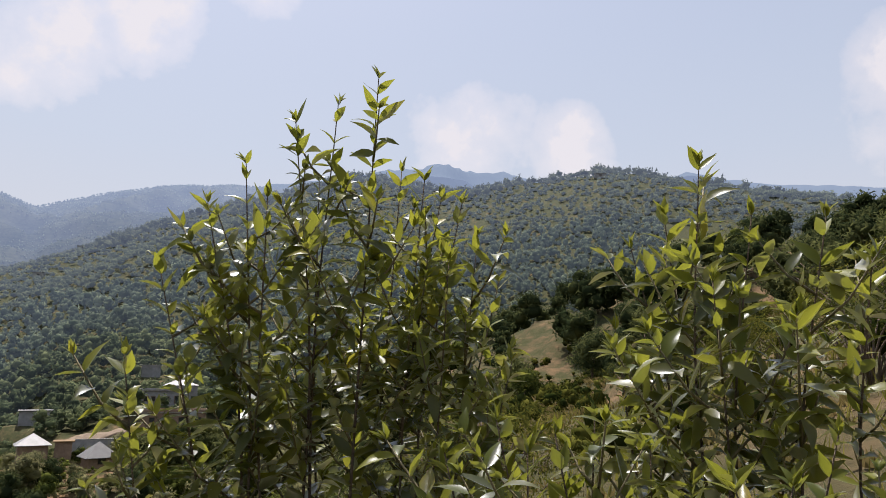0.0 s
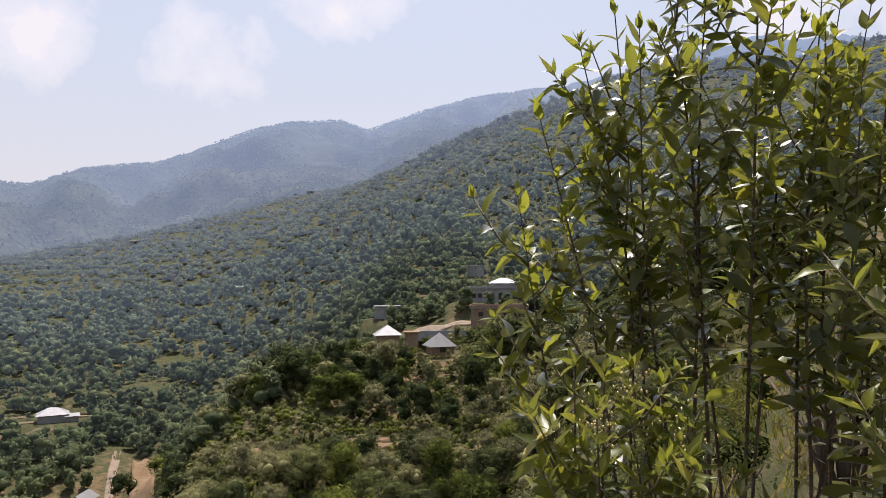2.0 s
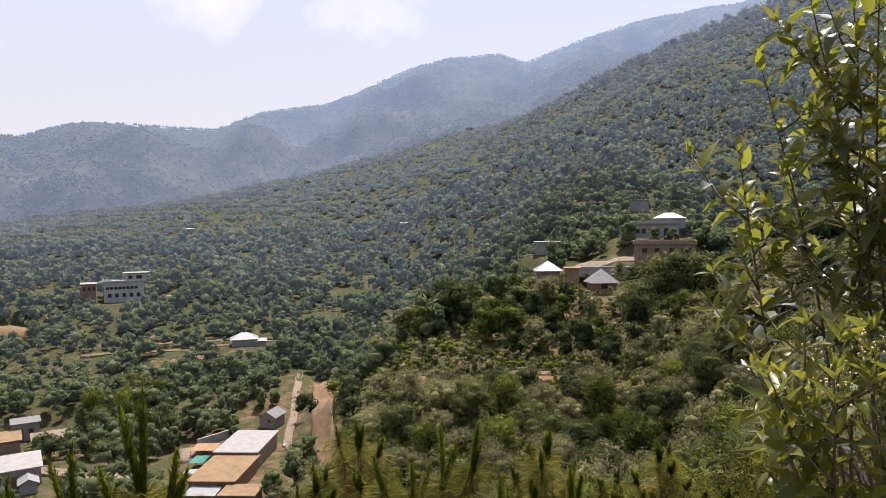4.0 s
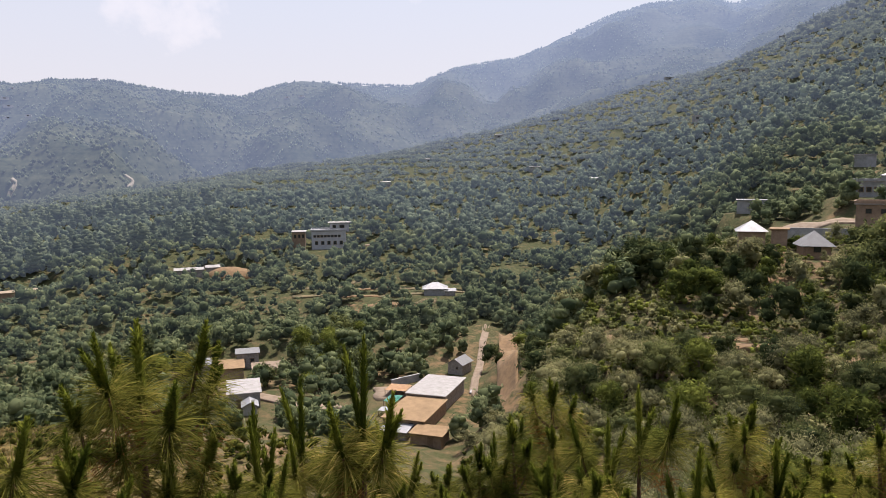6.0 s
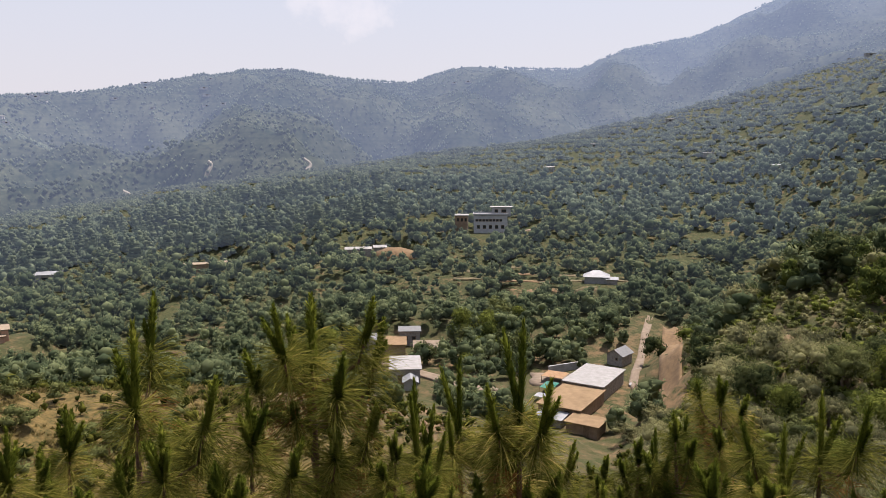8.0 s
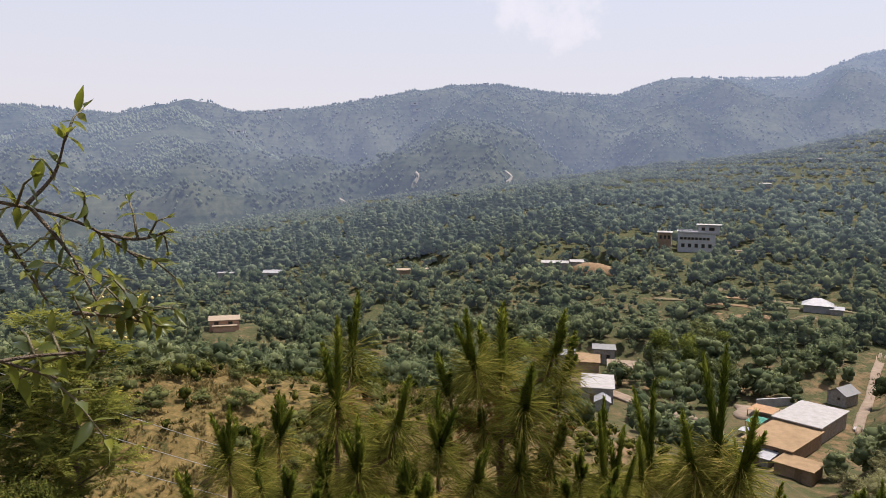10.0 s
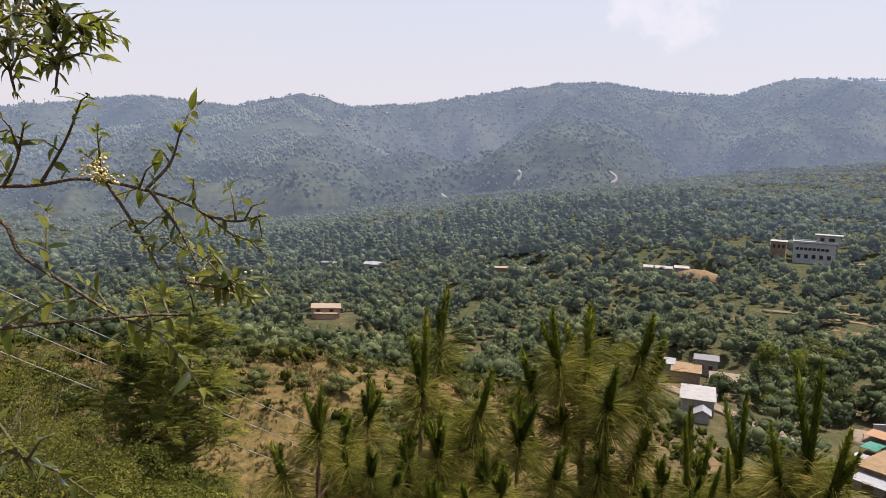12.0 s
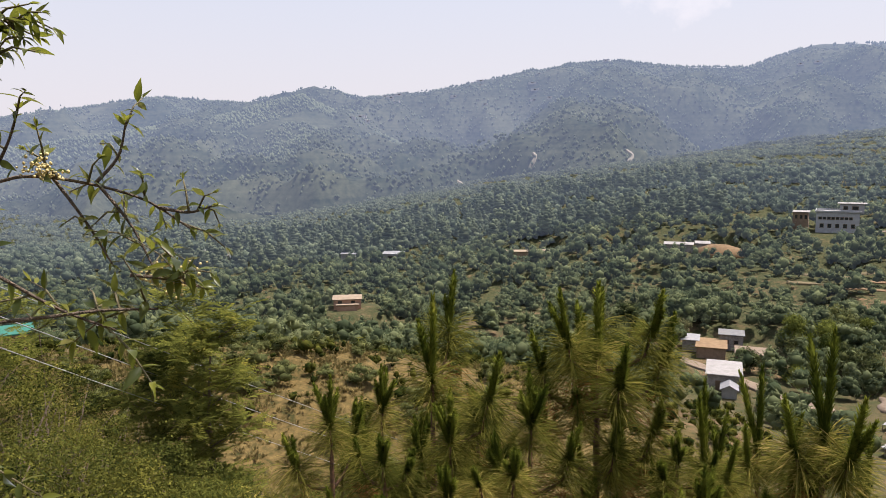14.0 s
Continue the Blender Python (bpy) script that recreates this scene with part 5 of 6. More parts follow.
class Shrub:
    """A thing that gathers stems and leaves, and then splits them into parts."""

    def __init__(self, name, label, category, base, leaf, young, slim, seed, group=""):
        self.root = tagged(new(name), label, category, group)
        self.root.matrix_basis = Matrix.Translation(base)
        self.base, self.r = Vector(base), random.Random(seed)
        self.kinds = [leaf_arrays(seed * 10 + k, slim) for k in range(7)]
        self.leaf, self.young = leaf, young
        self.mesh_old = [mesh_from("leaf", v, f, leaf, True) for v, f in self.kinds]
        self.mesh_new = [mesh_from("leaf", v, f, young, True) for v, f in self.kinds]
        self.leaves = []
        self.fine = Geo()
        self.has_fine = False

    def stem(self, pts, radii, name="stem", material=TWIG):
        g = Geo()
        tube(g, [Vector(p) - self.base for p in pts], radii, 6)
        part_mesh(name, g.mesh(name, material, True), self.root)

    def twig(self, pts, radii):
        tube(self.fine, [Vector(p) - self.base for p in pts], radii, 4)
        self.has_fine = True

    def shoot(self, pts, start, gap, size, young_from=0.8, lift=0.55, skip=0.0):
        """Opposite pairs of leaves along a line, each pair turned from the last, ending in an upright bud."""
        r = self.r
        pts = [Vector(p) for p in pts]
        lens = [(b - a).length for a, b in zip(pts, pts[1:])]
        total = sum(lens)
        s, turn = start * total, r.uniform(0, 6.28)
        while s < total:
            k, rest = 0, s
            while k < len(lens) - 1 and rest > lens[k]:
                rest -= lens[k]
                k += 1
            way = (pts[k + 1] - pts[k]).normalized()
            p = pts[k] + way * rest
            a = way.orthogonal().normalized()
            b = way.cross(a)
            frac = s / total
            for h in (0, math.pi):
                if r.random() < skip:
                    continue
                w = turn + h + r.uniform(-.3, .3)
                out = a * math.cos(w) + b * math.sin(w)
                up = lift * r.uniform(0.4, 1.4) + (0.5 if frac > 0.85 else 0.0)
                d = out + way * up + Vector((0, 0, -0.25 if frac < 0.6 else 0.05))
                sz = size * r.uniform(0.7, 1.25) * (1.0 if frac < 0.85 else 0.75)
                self.leaves.append((leaf_pose(p, d, r, sz), r.randrange(7), frac > young_from or r.random() < 0.12))
            turn += 1.57 + r.uniform(-.3, .3)
            s += gap * r.uniform(0.75, 1.3)
        way = (pts[-1] - pts[-2]).normalized()
        for k in range(4):
            d = way + Vector((r.uniform(-.7, .7), r.uniform(-.7, .7), 0.1))
            self.leaves.append((leaf_pose(pts[-1], d, r, size * r.uniform(.35, .6)), r.randrange(7), True))

    def finish(self, singles):
        """The uppermost leaves become parts of their own; the rest are joined."""
        order = sorted(range(len(self.leaves)), key=lambda i: -self.leaves[i][0].translation.z)
        shift = Matrix.Translation(-self.base)
        old, young = Geo(), Geo()
        for n, i in enumerate(order):
            m, k, fresh = self.leaves[i]
            m = shift @ m
            if n < singles:
                part_mesh("leaf", (self.mesh_new if fresh else self.mesh_old)[k], self.root, "", m)
            else:
                v, f = self.kinds[k]
                mm = np.array(m)
                (young if fresh else old).add(v @ mm[:3, :3].T + mm[:3, 3], f)
        for g, nm, mt in ((old, "foliage", self.leaf), (young, "young_foliage", self.young)):
            if g.n:
                tagged(part_mesh(nm, g.mesh(nm, mt, True), self.root), kind="stuff")
        if self.has_fine:
            tagged(part_mesh("twig_growth", self.fine.mesh("twig_growth", TWIG, True), self.root), kind="stuff")


EYE0 = (0.21, 0.32, 1.63)


def seen(az, el, d):
    """A place by bearing, angle and distance from where the shot starts."""
    v = sky_dir(az, el) * d
    return Vector(EYE0) + v


def laurel(base, tips, seed, label, singles, size=0.084, side=7, low=0.52, leaf=LAUREL):
    """An upright shrub: long stems that fork from its foot, side shoots and glossy pointed leaves."""
    sh = Shrub("laurel_shrub", label, "shrub", base, leaf, LAUREL_YOUNG, 0.37, seed, "broad-leaved shrubs beside the camera")
    r = sh.r
    b = Vector(base)
    for tip in tips:
        tip = Vector(tip)
        foot = b + Vector((r.uniform(-.1, .1), r.uniform(-.1, .1), -0.05))
        mid = foot.lerp(tip, 0.45) + Vector((r.uniform(-.06, .06), r.uniform(-.06, .06), 0.0))
        mid2 = foot.lerp(tip, 0.75) + Vector((r.uniform(-.04, .04), r.uniform(-.04, .04), 0))
        mid.x, mid.y = mid.x * 0.75 + tip.x * 0.25, mid.y * 0.75 + tip.y * 0.25
        pts = curve_points([foot, mid, mid2, tip], 6)
        n = len(pts)
        sh.stem(pts, [0.0062 * (1 - 0.8 * k / (n - 1)) for k in range(n)], "stem", BARK)
        sh.shoot(pts, max(0.46, low + 0.06), 0.05, size, 0.84)
        for k in range(side):
            t = low + (0.93 - low) * (k + r.random()) / side
            p = pts[min(n - 2, int(t * (n - 1)))]
            a = r.uniform(0, 6.28)
            ln = r.uniform(0.16, 0.40) * (1.2 - 0.82 * t)
            d = Vector((math.cos(a), math.sin(a), r.uniform(0.5, 1.2))).normalized()
            q = [p, p + d * ln * .5, p + d * ln + Vector((0, 0, ln * .25))]
            sh.twig(q, [.0035, .0028, .0016])
            sh.shoot(q, 0.2, 0.038, size * 0.92, 0.72)
    sh.finish(singles)
    return sh


def shrubs():
    # bearing, angle and distance of each stem's tip
    t1 = [(8.9, 23.6, 1.85), (12.2, 21.4, 1.9), (15.6, 20.0, 1.9), (19.3, 16.4, 1.85), (22.0, 13.2, 1.8), (25.2, 8.6, 1.8), (27.0, 1.6, 1.7), (4.9, 15.8, 1.8), (1.8, 14.0, 1.85),
          (-1.2, 7.8, 1.9), (-2.2, 1.5, 1.75), (2.8, 9.5, 1.7), (13.5, 15.5, 2.0), (6.8, 16.5, 2.0), (3.5, 14.5, 1.9), (0.5, 11.5, 1.9), (17.5, 14.0, 1.8)]
    c = seen(11, 0, 1.9)
    laurel((c.x, c.y, hz(c.x, c.y)), [seen(*t) for t in t1], 3, "tall leafy shrub with glossy pointed green leaves", 130, 0.084, 9, 0.53)
    t2 = [(-17.0, 16.4, 1.7), (-14.2, 12.6, 1.75), (-11.6, 10.2, 1.8), (-20.5, 12.2, 1.6), (-25.4, 11.6, 1.55), (-28.0, 8.6, 1.6), (-23.0, 5.0, 1.7), (-10.2, 4.0, 1.8), (-17.5, 7.5, 1.5)]
    c = seen(-18, 0, 1.75)
    laurel((c.x, c.y, hz(c.x, c.y)), [seen(*t) for t in t2], 4, "slender leafy shrub with glossy olive-green leaves", 90, 0.084, 6, 0.54, LAUREL_OLIVE)
    t3 = [(-1.0, -3.0, 1.35), (-5.5, -4.0, 1.3), (-8.5, -2.6, 1.4), (-3.4, -5.5, 1.2), (3.0, -5.5, 1.25), (-12.5, -5.0, 1.3), (-18.0, -6.5, 1.25), (-25.0, -3.5, 1.3), (-29.5, -1.8, 1.25), (-22.0, -7.0, 1.2)]
    c = seen(-9, 0, 1.4)
    laurel((c.x, c.y, hz(c.x, c.y)), [seen(*t) for t in t3], 5, "low bushy shrub with fresh yellow-green shoots", 40, 0.074, 7, 0.5, LAUREL)
    t4 = [(24.0, -12.0, 1.45), (22.0, -12.6, 1.4), (20.0, -12.4, 1.42), (18.0, -13.6, 1.4), (23.0, -15.5, 1.35), (20.5, -16.0, 1.35), (16.0, -14.0, 1.45)]
    c = seen(20.5, 0, 1.5)
    low = laurel((c.x, c.y, hz(c.x, c.y)), [seen(*t) for t in t4], 6, "low leafy shrub with yellowing leaves and pale blossom", 40, 0.074, 5, 0.66, LAUREL_YOUNG)

    g = Geo()
    r = random.Random(31)
    for _ in range(14):
        p = seen(r.uniform(16, 24), r.uniform(-19, -12), r.uniform(1.32, 1.5)) - low.base
        for _ in range(12):
            v, f = blob(r.randrange(99), ICO1, 0.3)
            g.add(v * [r.uniform(.0012, .003), r.uniform(.0012, .003), .0035] + np.array(p + Vector((r.gauss(0, .016), r.gauss(0, .016), r.gauss(0, .02)))), f)
    part_mesh("blossom", g.mesh("blossom", BLOSSOM), low.root, "faded pale yellow blossom sprays")


# ---- the narrow-leaved tree at the edge of the slope ----
EYE9 = (0.08, 0.15, 1.58)


def seen_late(az, el, d):
    return Vector(EYE9) + sky_dir(az, el) * d


def narrow_tree():
    sh = Shrub("narrow_leaved_tree", "overhanging tree with thin arching twigs and narrow leaves", "tree", (-1.75, -1.6, hz(-1.75, -1.6)), OLIVE, LAUREL_YOUNG, 0.36, 8)
    r = sh.r
    b = sh.base
    fork = Vector((-1.7, -1.35, 1.25))
    sh.stem(curve_points([b - Vector((0, 0, .1)), b + Vector((.03, .1, .6)), fork], 5), [.07, .065, .06, .056, .052, .05, .047, .045, .043, .04, .038], "trunk", BARK)

    def limb(places, rad, clusters, size=0.045, side=6, ln0=0.10):
        size, rad = size * 0.86, rad * 0.62
        pts = curve_points([p if isinstance(p, Vector) else seen_late(*p) for p in places], 6)
        n = len(pts)
        sh.stem(pts, [rad * (1 - 0.8 * k / (n - 1)) + 0.0012 for k in range(n)], "branch", BARK)
        sh.shoot(pts, clusters, 0.042, size, 0.9, 0.5, 0.12)
        for k in range(side):
            t = clusters + (0.98 - clusters) * (k + r.random()) / side
            p = pts[min(n - 2, int(t * (n - 1)))]
            a = r.uniform(0, 6.28)
            ln = ln0 * r.uniform(0.6, 1.6)
            d = Vector((math.cos(a) * .7, math.sin(a) * .7, r.uniform(-0.5, 1.1))).normalized()
            q = [p, p + d * ln * .5 + Vector((0, 0, .01)), p + d * ln]
            sh.twig(q, [.0022, .0017, .0010])
            sh.shoot(q, 0.15, 0.026, size, 0.8, 0.5, 0.1)

    F = fork
    # the arching branch across the view, with its hanging and rising shoots
    limb([F, (130, -3.4, 1.5), (123.6, -2.2, 1.35), (120.9, -1.7, 1.3), (117.3, -2.3, 1.3), (113.6, -3.6, 1.3), (110.6, -5.8, 1.3)], .0040, 0.50, 0.036, 7, 0.07)
    limb([(119.6, -1.6, 1.31), (117.6, -5.0, 1.3), (116.0, -8.2, 1.28)], .003, 0.45, 0.030, 3, 0.05)
    limb([(116.6, -2.4, 1.3), (114.6, -5.4, 1.27), (113.2, -8.6, 1.25)], .003, 0.3, 0.034, 4, 0.07)
    limb([(116.8, -2.3, 1.3), (115.2, -0.4, 1.3), (114.5, 2.0, 1.28)], .003, 0.35, 0.042, 2, 0.05)
    limb([(112.6, -4.2, 1.3), (110.6, -4.6, 1.28), (108.9, -4.2, 1.26)], .003, 0.3, 0.036, 3, 0.06)
    limb([(123.4, -2.1, 1.35), (122.0, 0.6, 1.33), (121.2, 2.8, 1.3)], .003, 0.3, 0.036, 2, 0.05)
    limb([(125.6, -2.4, 1.35), (124.8, -0.6, 1.33), (124.4, 1.6, 1.3)], .003, 0.2, 0.036, 3, 0.06)
    limb([F, (130, -4.4, 1.3), (126.2, -4.5, 1.2), (125.0, -6.8, 1.18), (122.6, -8.7, 1.18), (119.4, -11.1, 1.2), (115.9, -12.9, 1.2)], .0048, 0.55, 0.044, 4, 0.09)
    limb([(114.8, -9.0, 1.22), (112.6, -9.4, 1.22), (109.9, -10.2, 1.22)], .003, 0.3, 0.044, 6, 0.09)
    # the spray that hangs in from above
    limb([F, Vector((-1.3, -1.7, 2.1)), (134, 17, 1.4), (126, 13.0, 1.3), (122.5, 8.0, 1.25), (122.6, 4.4, 1.2)], .0042, 0.58, 0.038, 26, 0.06)
    limb([(127, 13.5, 1.32), (123.0, 9.5, 1.28), (121.4, 8.6, 1.25), (120.4, 7.4, 1.25)], .004, 0.25, 0.036, 12, 0.05)
    limb([(129, 14, 1.3), (126.0, 8, 1.2), (125.0, 4, 1.2)], .004, 0.25, 0.036, 12, 0.06)
    # lower, leafier twigs with pale clusters of blossom
    limb([F, (131, -11, 1.3), (122, -11.5, 1.2), (117, -11.4, 1.2), (113.0, -11.6, 1.22)], .004, 0.7, 0.044, 5, 0.10)
    limb([F, (131, -20, 1.2), (126.5, -19.5, 1.1), (125.0, -21, 1.1)], .003, 0.5, 0.034, 6)
    g = Geo()
    for az, el in ((112.5, -9.4), (111.8, -9.8), (113.2, -9.0), (111.2, -9.0), (124.6, 8.2), (123.8, 9.0), (124.0, 7.0), (125.2, 8.6), (119.6, -1.4), (120.2, -1.0)):
        p = seen_late(az, el, 1.25) - sh.base
        for _ in range(40):
            v, f = blob(r.randrange(999), ICO1, 0.2)
            q = p + Vector((r.gauss(0, .012), r.gauss(0, .012), r.gauss(0, .01)))
            g.add(v * r.uniform(.0015, .0032) + np.array(q), f)
    part_mesh("blossom", g.mesh("blossom", BLOSSOM), sh.root, "small pale yellow blossom clusters")
    sh.finish(120)


# ---- larger shrubs and the feathery tree down the slope ----


def leaf_cloud(seed, lobes, count, leaf, wide, tall):
    """Thousands of small leaves filling an uneven crown, in metres."""
    r = np.random.default_rng(seed)
    u = r.normal(size=(lobes, 3))
    u /= np.linalg.norm(u, axis=1)[:, None]
    u[:, 2] = np.abs(u[:, 2]) * 1.1 - 0.25
    cs = u * r.uniform(0.5, 0.95, (lobes, 1)) * [wide, wide, tall * 0.55] + [0, 0, tall * 0.42]
    rs = r.uniform(0.2, 0.42, (lobes, 1)) * min(wide, tall) * [1, 1, 0.8]
    i = r.integers(0, lobes, count)
    n = r.normal(size=(count, 3))
    n[:, 2] = n[:, 2] * 0.9 + 0.35
    n /= np.linalg.norm(n, axis=1)[:, None]
    c = cs[i] + n * rs[i] * r.uniform(0.80, 1.08, (count, 1))
    a = np.cross(n, r.normal(size=(count, 3))) + n * 0.25
    a /= np.linalg.norm(a, axis=1)[:, None]
    b = np.cross(n + r.normal(size=(count, 3)) * 0.4, a)
    b /= np.linalg.norm(b, axis=1)[:, None]
    s = leaf * r.uniform(0.6, 1.3, (count, 1))
    v = np.stack([c, c + a * s * .5 + b * s * .2, c + a * s, c + a * s * .5 - b * s * .2], 1).reshape(-1, 3)
    k = np.arange(count)[:, None] * 4
    f = np.concatenate([k + [0, 1, 2], k + [0, 2, 3]])
    return v, f, cs


def slope_shrub(name, az, d, wide, tall, leaf, count, seed, material, label, category="shrub"):
    x, y, _ = at(az, d)
    z = hz(x, y)
    root = tagged(new(name), label, category, "shrubs down the slope")
    root.matrix_basis = pose(x, y, z)
    v, f, cs = leaf_cloud(seed, 15, count, leaf, wide, tall)
    g = Geo()
    r = random.Random(seed)
    for c in cs:
        c = Vector(c)
        tube(g, [(r.uniform(-.1, .1), r.uniform(-.1, .1), -0.3), (c.x * .35, c.y * .35, c.z * .5), tuple(c)], [.03 * tall / 2, .018 * tall / 2, .006], 5)
    part_mesh("stem_growth", g.mesh("stem_growth", BARK, True), root)
    tagged(part_mesh("foliage", mesh_from("foliage", v, f, material), root), kind="stuff")
    return root


def frond_arrays(seed):
    """A feathered leaf one unit long: a thin drooping rib with pairs of narrow leaflets."""
    r = random.Random(seed)
    vs, fs = [], []
    droop = r.uniform(0.25, 0.7)

    def rib(t):
        return Vector((0, t * (1 - 0.12 * droop * t), 0.16 * t - droop * t * t * 0.55))

    for k in range(9):
        t = 0.18 + 0.80 * k / 8
        p, ln = rib(t), 0.25 * (1.0 - 0.5 * abs(t - 0.45))
        for side in (-1, 1):
            d = Vector((side * 0.9, 0.45, -0.18 + r.uniform(-.15, .15))).normalized() * ln
            w = Vector((0, 1, 0.1)) * 0.036
            n = len(vs)
            vs += [p, p + d * .5 + w, p + d, p + d * .5 - w]
            fs += [(n, n + 1, n + 2), (n, n + 2, n + 3)]
    for t0, t1 in ((0, .5), (.5, 1)):
        a, b = rib(t0), rib(t1)
        n = len(vs)
        vs += [a - Vector((.012, 0, 0)), a + Vector((.012, 0, 0)), b]
        fs.append((n, n + 1, n + 2))
    return np.array([tuple(v) for v in vs]), np.array(fs)


FRONDS = [frond_arrays(k) for k in range(6)]


def feathery_tree(az, d, tall, wide, fronds, seed, label, low=0.2):
    """A slender tree whose upswept boughs end in fountains of feathered leaves."""
    x, y, _ = at(az, d)
    root = tagged(new("feathery_tree"), label, "tree", "shrubs down the slope")
    root.matrix_basis = pose(x, y, hz(x, y))
    r = random.Random(seed)
    trunk, limbs, leaves = Geo(), Geo(), Geo()
    bend = [(r.uniform(-.12, .12) * wide, r.uniform(-.12, .12) * wide, tall * t) for t in (.3, .6, .9)]
    tube(trunk, [(0, 0, -.3)] + bend, [.05, .042, .03, .012], 7)
    ends = [Vector(bend[-1])]
    for k in range(16):
        t = low + (0.93 - low) * k / 15
        a = k * 2.4 + r.uniform(-.4, .4)
        reach = wide * r.uniform(0.55, 1.1) * (1.1 - 0.55 * t)
        p = Vector((0, 0, tall * t))
        q = p + Vector((math.cos(a) * reach, math.sin(a) * reach, reach * r.uniform(.2, .7)))
        tube(limbs, [p, p.lerp(q, .5) + Vector((0, 0, -.05 * reach)), q], [.018, .012, .006], 5)
        ends += [q, p.lerp(q, .6)]
    for k in range(fronds):
        p = ends[k % len(ends)] + Vector((r.gauss(0, .10), r.gauss(0, .10), r.gauss(0, .12)))
        a = r.uniform(0, 6.283)
        turn = Vector((math.cos(a), math.sin(a), r.uniform(-.2, .9))).to_track_quat("Y", "Z").to_matrix()
        v, f = FRONDS[k % 6]
        leaves.add(v * r.uniform(.34, .56) @ np.array(turn).T + np.array(p), f)
    part_mesh("trunk", trunk.mesh("trunk", BARK, True), root)
    part_mesh("boughs", limbs.mesh("boughs", BARK, True), root)
    tagged(part_mesh("foliage", leaves.mesh("foliage", FERNY), root), kind="stuff")


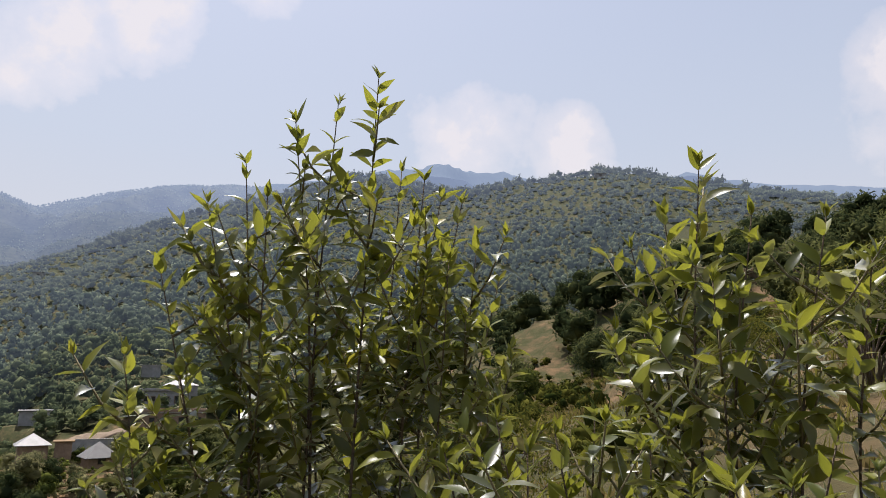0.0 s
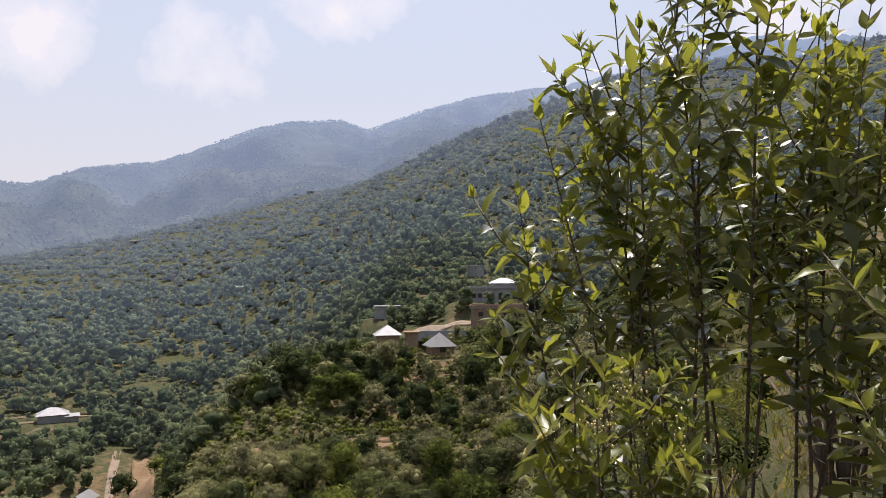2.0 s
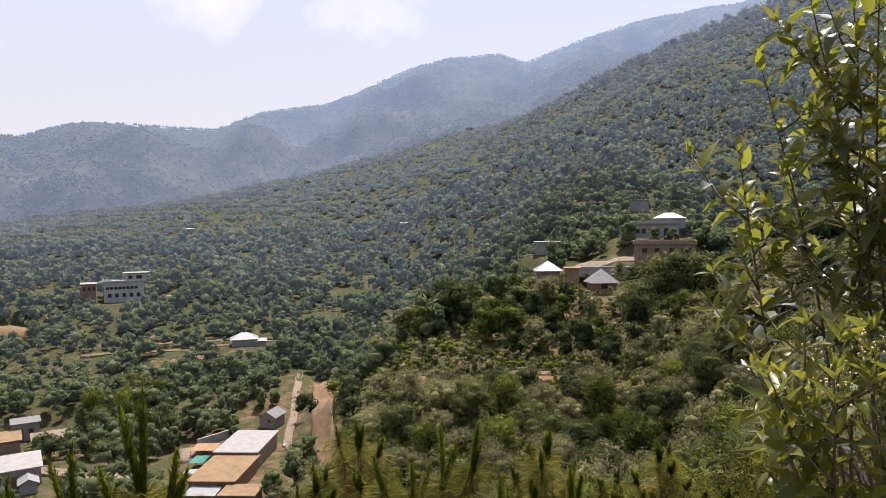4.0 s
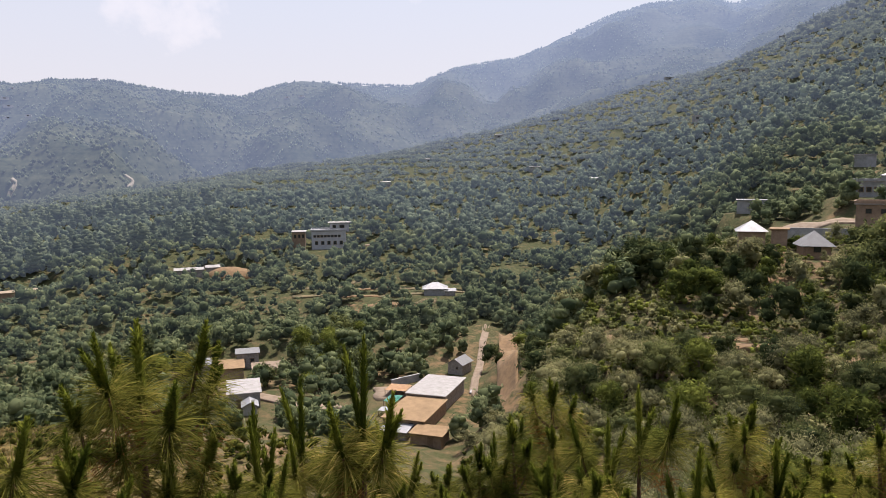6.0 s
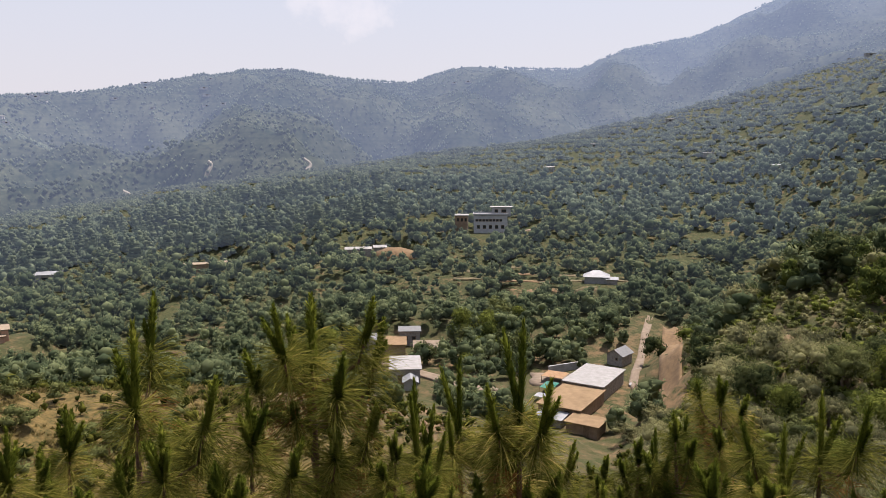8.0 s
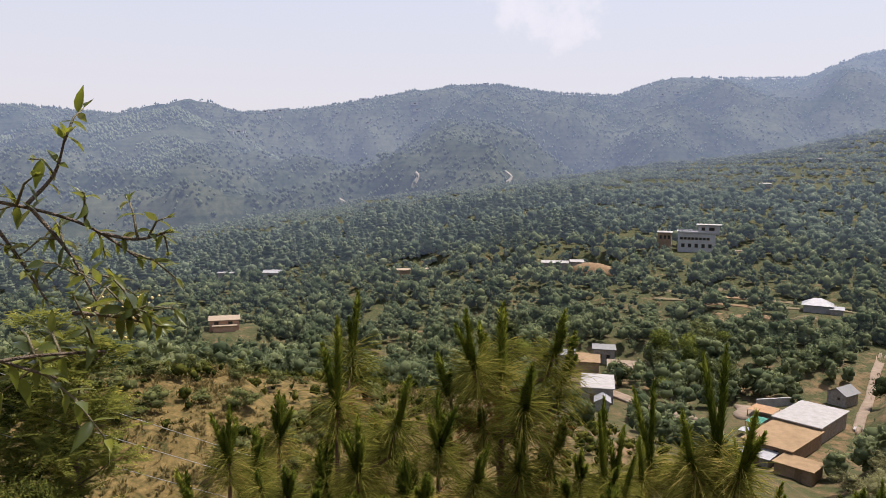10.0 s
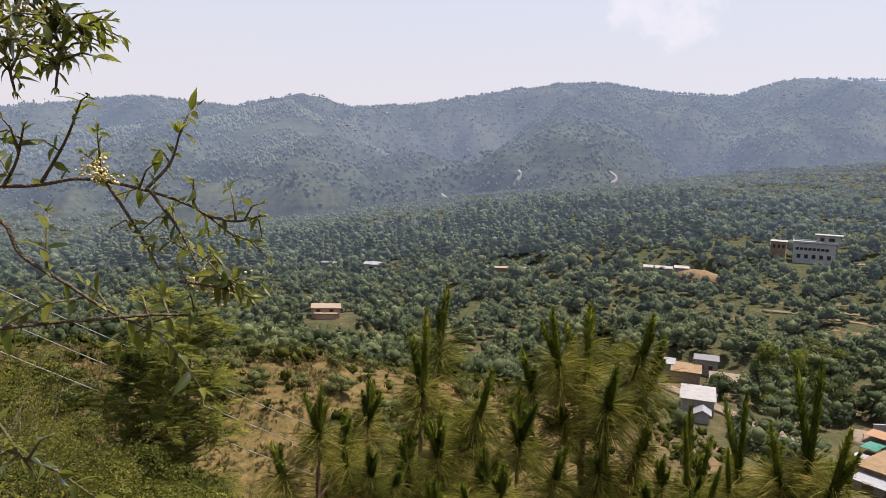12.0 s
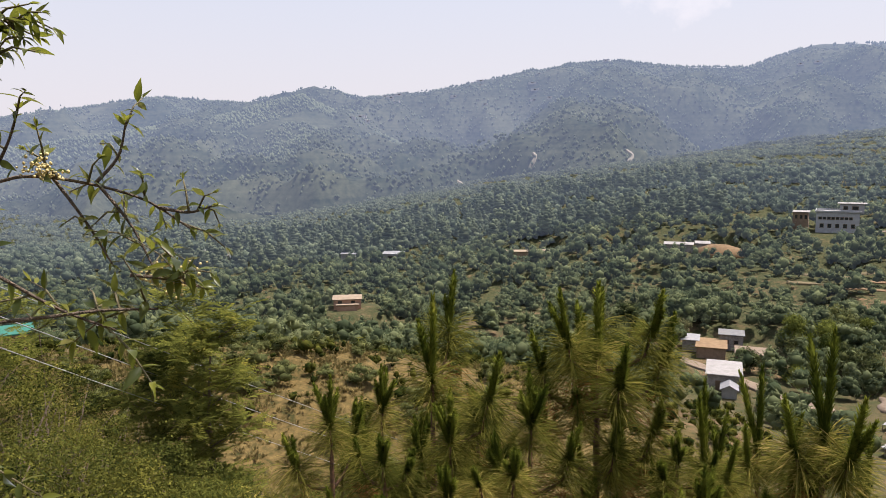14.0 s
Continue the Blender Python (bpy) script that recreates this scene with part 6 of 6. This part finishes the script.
def slope_plants():
    for az, d, el, wide, fronds, seed, label in ((111.6, 12.0, -11.2, 1.0, 820, 21, "tall feathery-leaved tree on the slope below the wires"), (114.6, 12.8, -13.8, 0.9, 700, 22, "feathery-leaved small tree beside its taller neighbour"),
                                                 (126.0, 17.0, -8.0, 1.3, 420, 23, "dark feathery tree before the green-roofed house"), (123.4, 19.0, -9.6, 1.1, 320, 24, "feathery tree before the green-roofed house")):
        x, y, _ = at(az, d)
        feathery_tree(az, d, 1.6 + math.tan(radians(el)) * d - hz(x, y) - 0.2, wide, fronds, seed, label)
    for k, (az, d, w, h) in enumerate(((123.0, 9.5, 1.3, 2.5), (118.5, 8.5, 1.0, 1.8), (127.5, 10.5, 1.6, 3.4), (113.5, 8.0, 0.9, 1.5), (120.5, 11.5, 1.4, 2.8), (109.0, 8.5, 0.9, 1.3), (106.5, 11, 1.0, 1.6),
                                      (125.5, 15.5, 2.0, 4.6), (131, 13, 2.0, 4.2), (115.5, 10.0, 1.0, 1.9), (103.0, 15.0, 1.1, 1.7))):
        slope_shrub("slope_bush", az, d, w * 1.25, h * 1.08, 0.045, 9000, 40 + k, SHRUB if k % 3 else FERNY, "dense small-leaved green bush on the slope")
    for k, (az, d, w, h) in enumerate(((125.5, 6.5, 1.0, 1.5), (121.0, 6.8, 0.9, 1.3), (117.0, 6.6, 0.8, 1.1), (129.0, 7.5, 1.2, 2.2), (112.0, 6.8, 0.8, 1.0), (123.0, 12.5, 1.6, 3.4), (130.0, 17.0, 2.2, 5.2), (119.0, 17.5, 1.8, 4.2), (108.0, 18.0, 1.3, 2.2),
                                      (24, 7.5, 0.9, 1.2), (20, 6.5, 0.8, 1.0), (16, 8, 1.0, 1.3), (28, 9.5, 1.0, 1.3), (12, 7, 0.9, 1.1), (22, 11, 1.2, 1.7), (32, 12, 1.2, 1.7), (18, 13, 1.3, 1.8))):
        slope_shrub("slope_bush", az, d, w * (1.25 if az > 90 else 1), h * (1.12 if az > 90 else 1), 0.045, 6500, 140 + k, (SHRUB, SHRUB, FERNY, SHRUB)[k % 4], "dense small-leaved bush with yellowish green leaves")
    r = random.Random(12)
    for k in range(26):
        az, d = r.uniform(-30, 46), r.uniform(6, 24)
        slope_shrub("slope_bush", az, d, r.uniform(0.7, 1.5), r.uniform(0.9, 2.0), 0.045 if d < 16 else 0.065, 2400, 80 + k, (SHRUB, LEAF_DARK, SHRUB)[k % 3], "leafy scrub bush on the grassy slope")


def grass_tufts():
    """Dry grass between the pines and shrubs."""
    x, y = sector(5200, -45, 135, 2.2, 34)
    z = height(x, y)
    n = 7
    g = rng.normal(size=(len(x), n, 3)) * [0.05, 0.05, 0]
    base = np.stack([x, y, z - 0.02], 1)[:, None] + g * 1.2
    tip = base + rng.normal(size=(len(x), n, 3)) * [0.12, 0.12, 0.05] + [0, 0, 0.32]
    side = rng.normal(size=(len(x), n, 3)) * [0.008, 0.008, 0]
    v = np.stack([base - side, base + side, tip], 2).reshape(-1, 3)
    tagged(new("grass", mesh_from("grass", v, np.arange(len(v)).reshape(-1, 3), NEEDLE)), "dry yellow-green grass on the slope", "grass", kind="stuff")


def wires():
    for k, (e0, e1) in enumerate(((-7.2, -20.2), (-9.3, -21.9), (-11.5, -23.7))):
        a, b = seen_late(127, e0, 11.5), seen_late(102.6, e1, 17.0)
        d = b - a
        p0, p1 = a - d * 0.9, b + d * 0.35
        pts = [p0.lerp(p1, t / 24) - Vector((0, 0, 0.5 * (t / 24) * (1 - t / 24))) for t in range(25)]
        g = Geo()
        tube(g, pts, [0.007] * 25, 6)
        tagged(new("power_cable", g.mesh("power_cable", WIRE, True)), "thin pale overhead cable above the shrubs", "cable", "overhead cables")


pines()
shrubs()
narrow_tree()
slope_plants()
grass_tufts()
wires()


def pale_block():
    bm = bmesh.new()
    bmesh.ops.create_icosphere(bm, subdivisions=2, radius=1)
    for v in bm.verts:
        v.co = Vector((v.co.x * .24, v.co.y * .2, v.co.z * .17)) + noise.noise_vector(v.co * 1.7) * 0.06
    x, y, _ = at(-12.4, 6.0)
    me = bpy.data.meshes.new("pale_boulder")
    bm.to_mesh(me)
    bm.free()
    me.materials.append(PALE_ROOF)
    ob = tagged(new("pale_boulder", me), "pale angular boulder lying among the leaves", "boulder")
    ob.matrix_basis = pose(x, y, hz(x, y) + 0.1, 0, 0, 20)


pale_block()
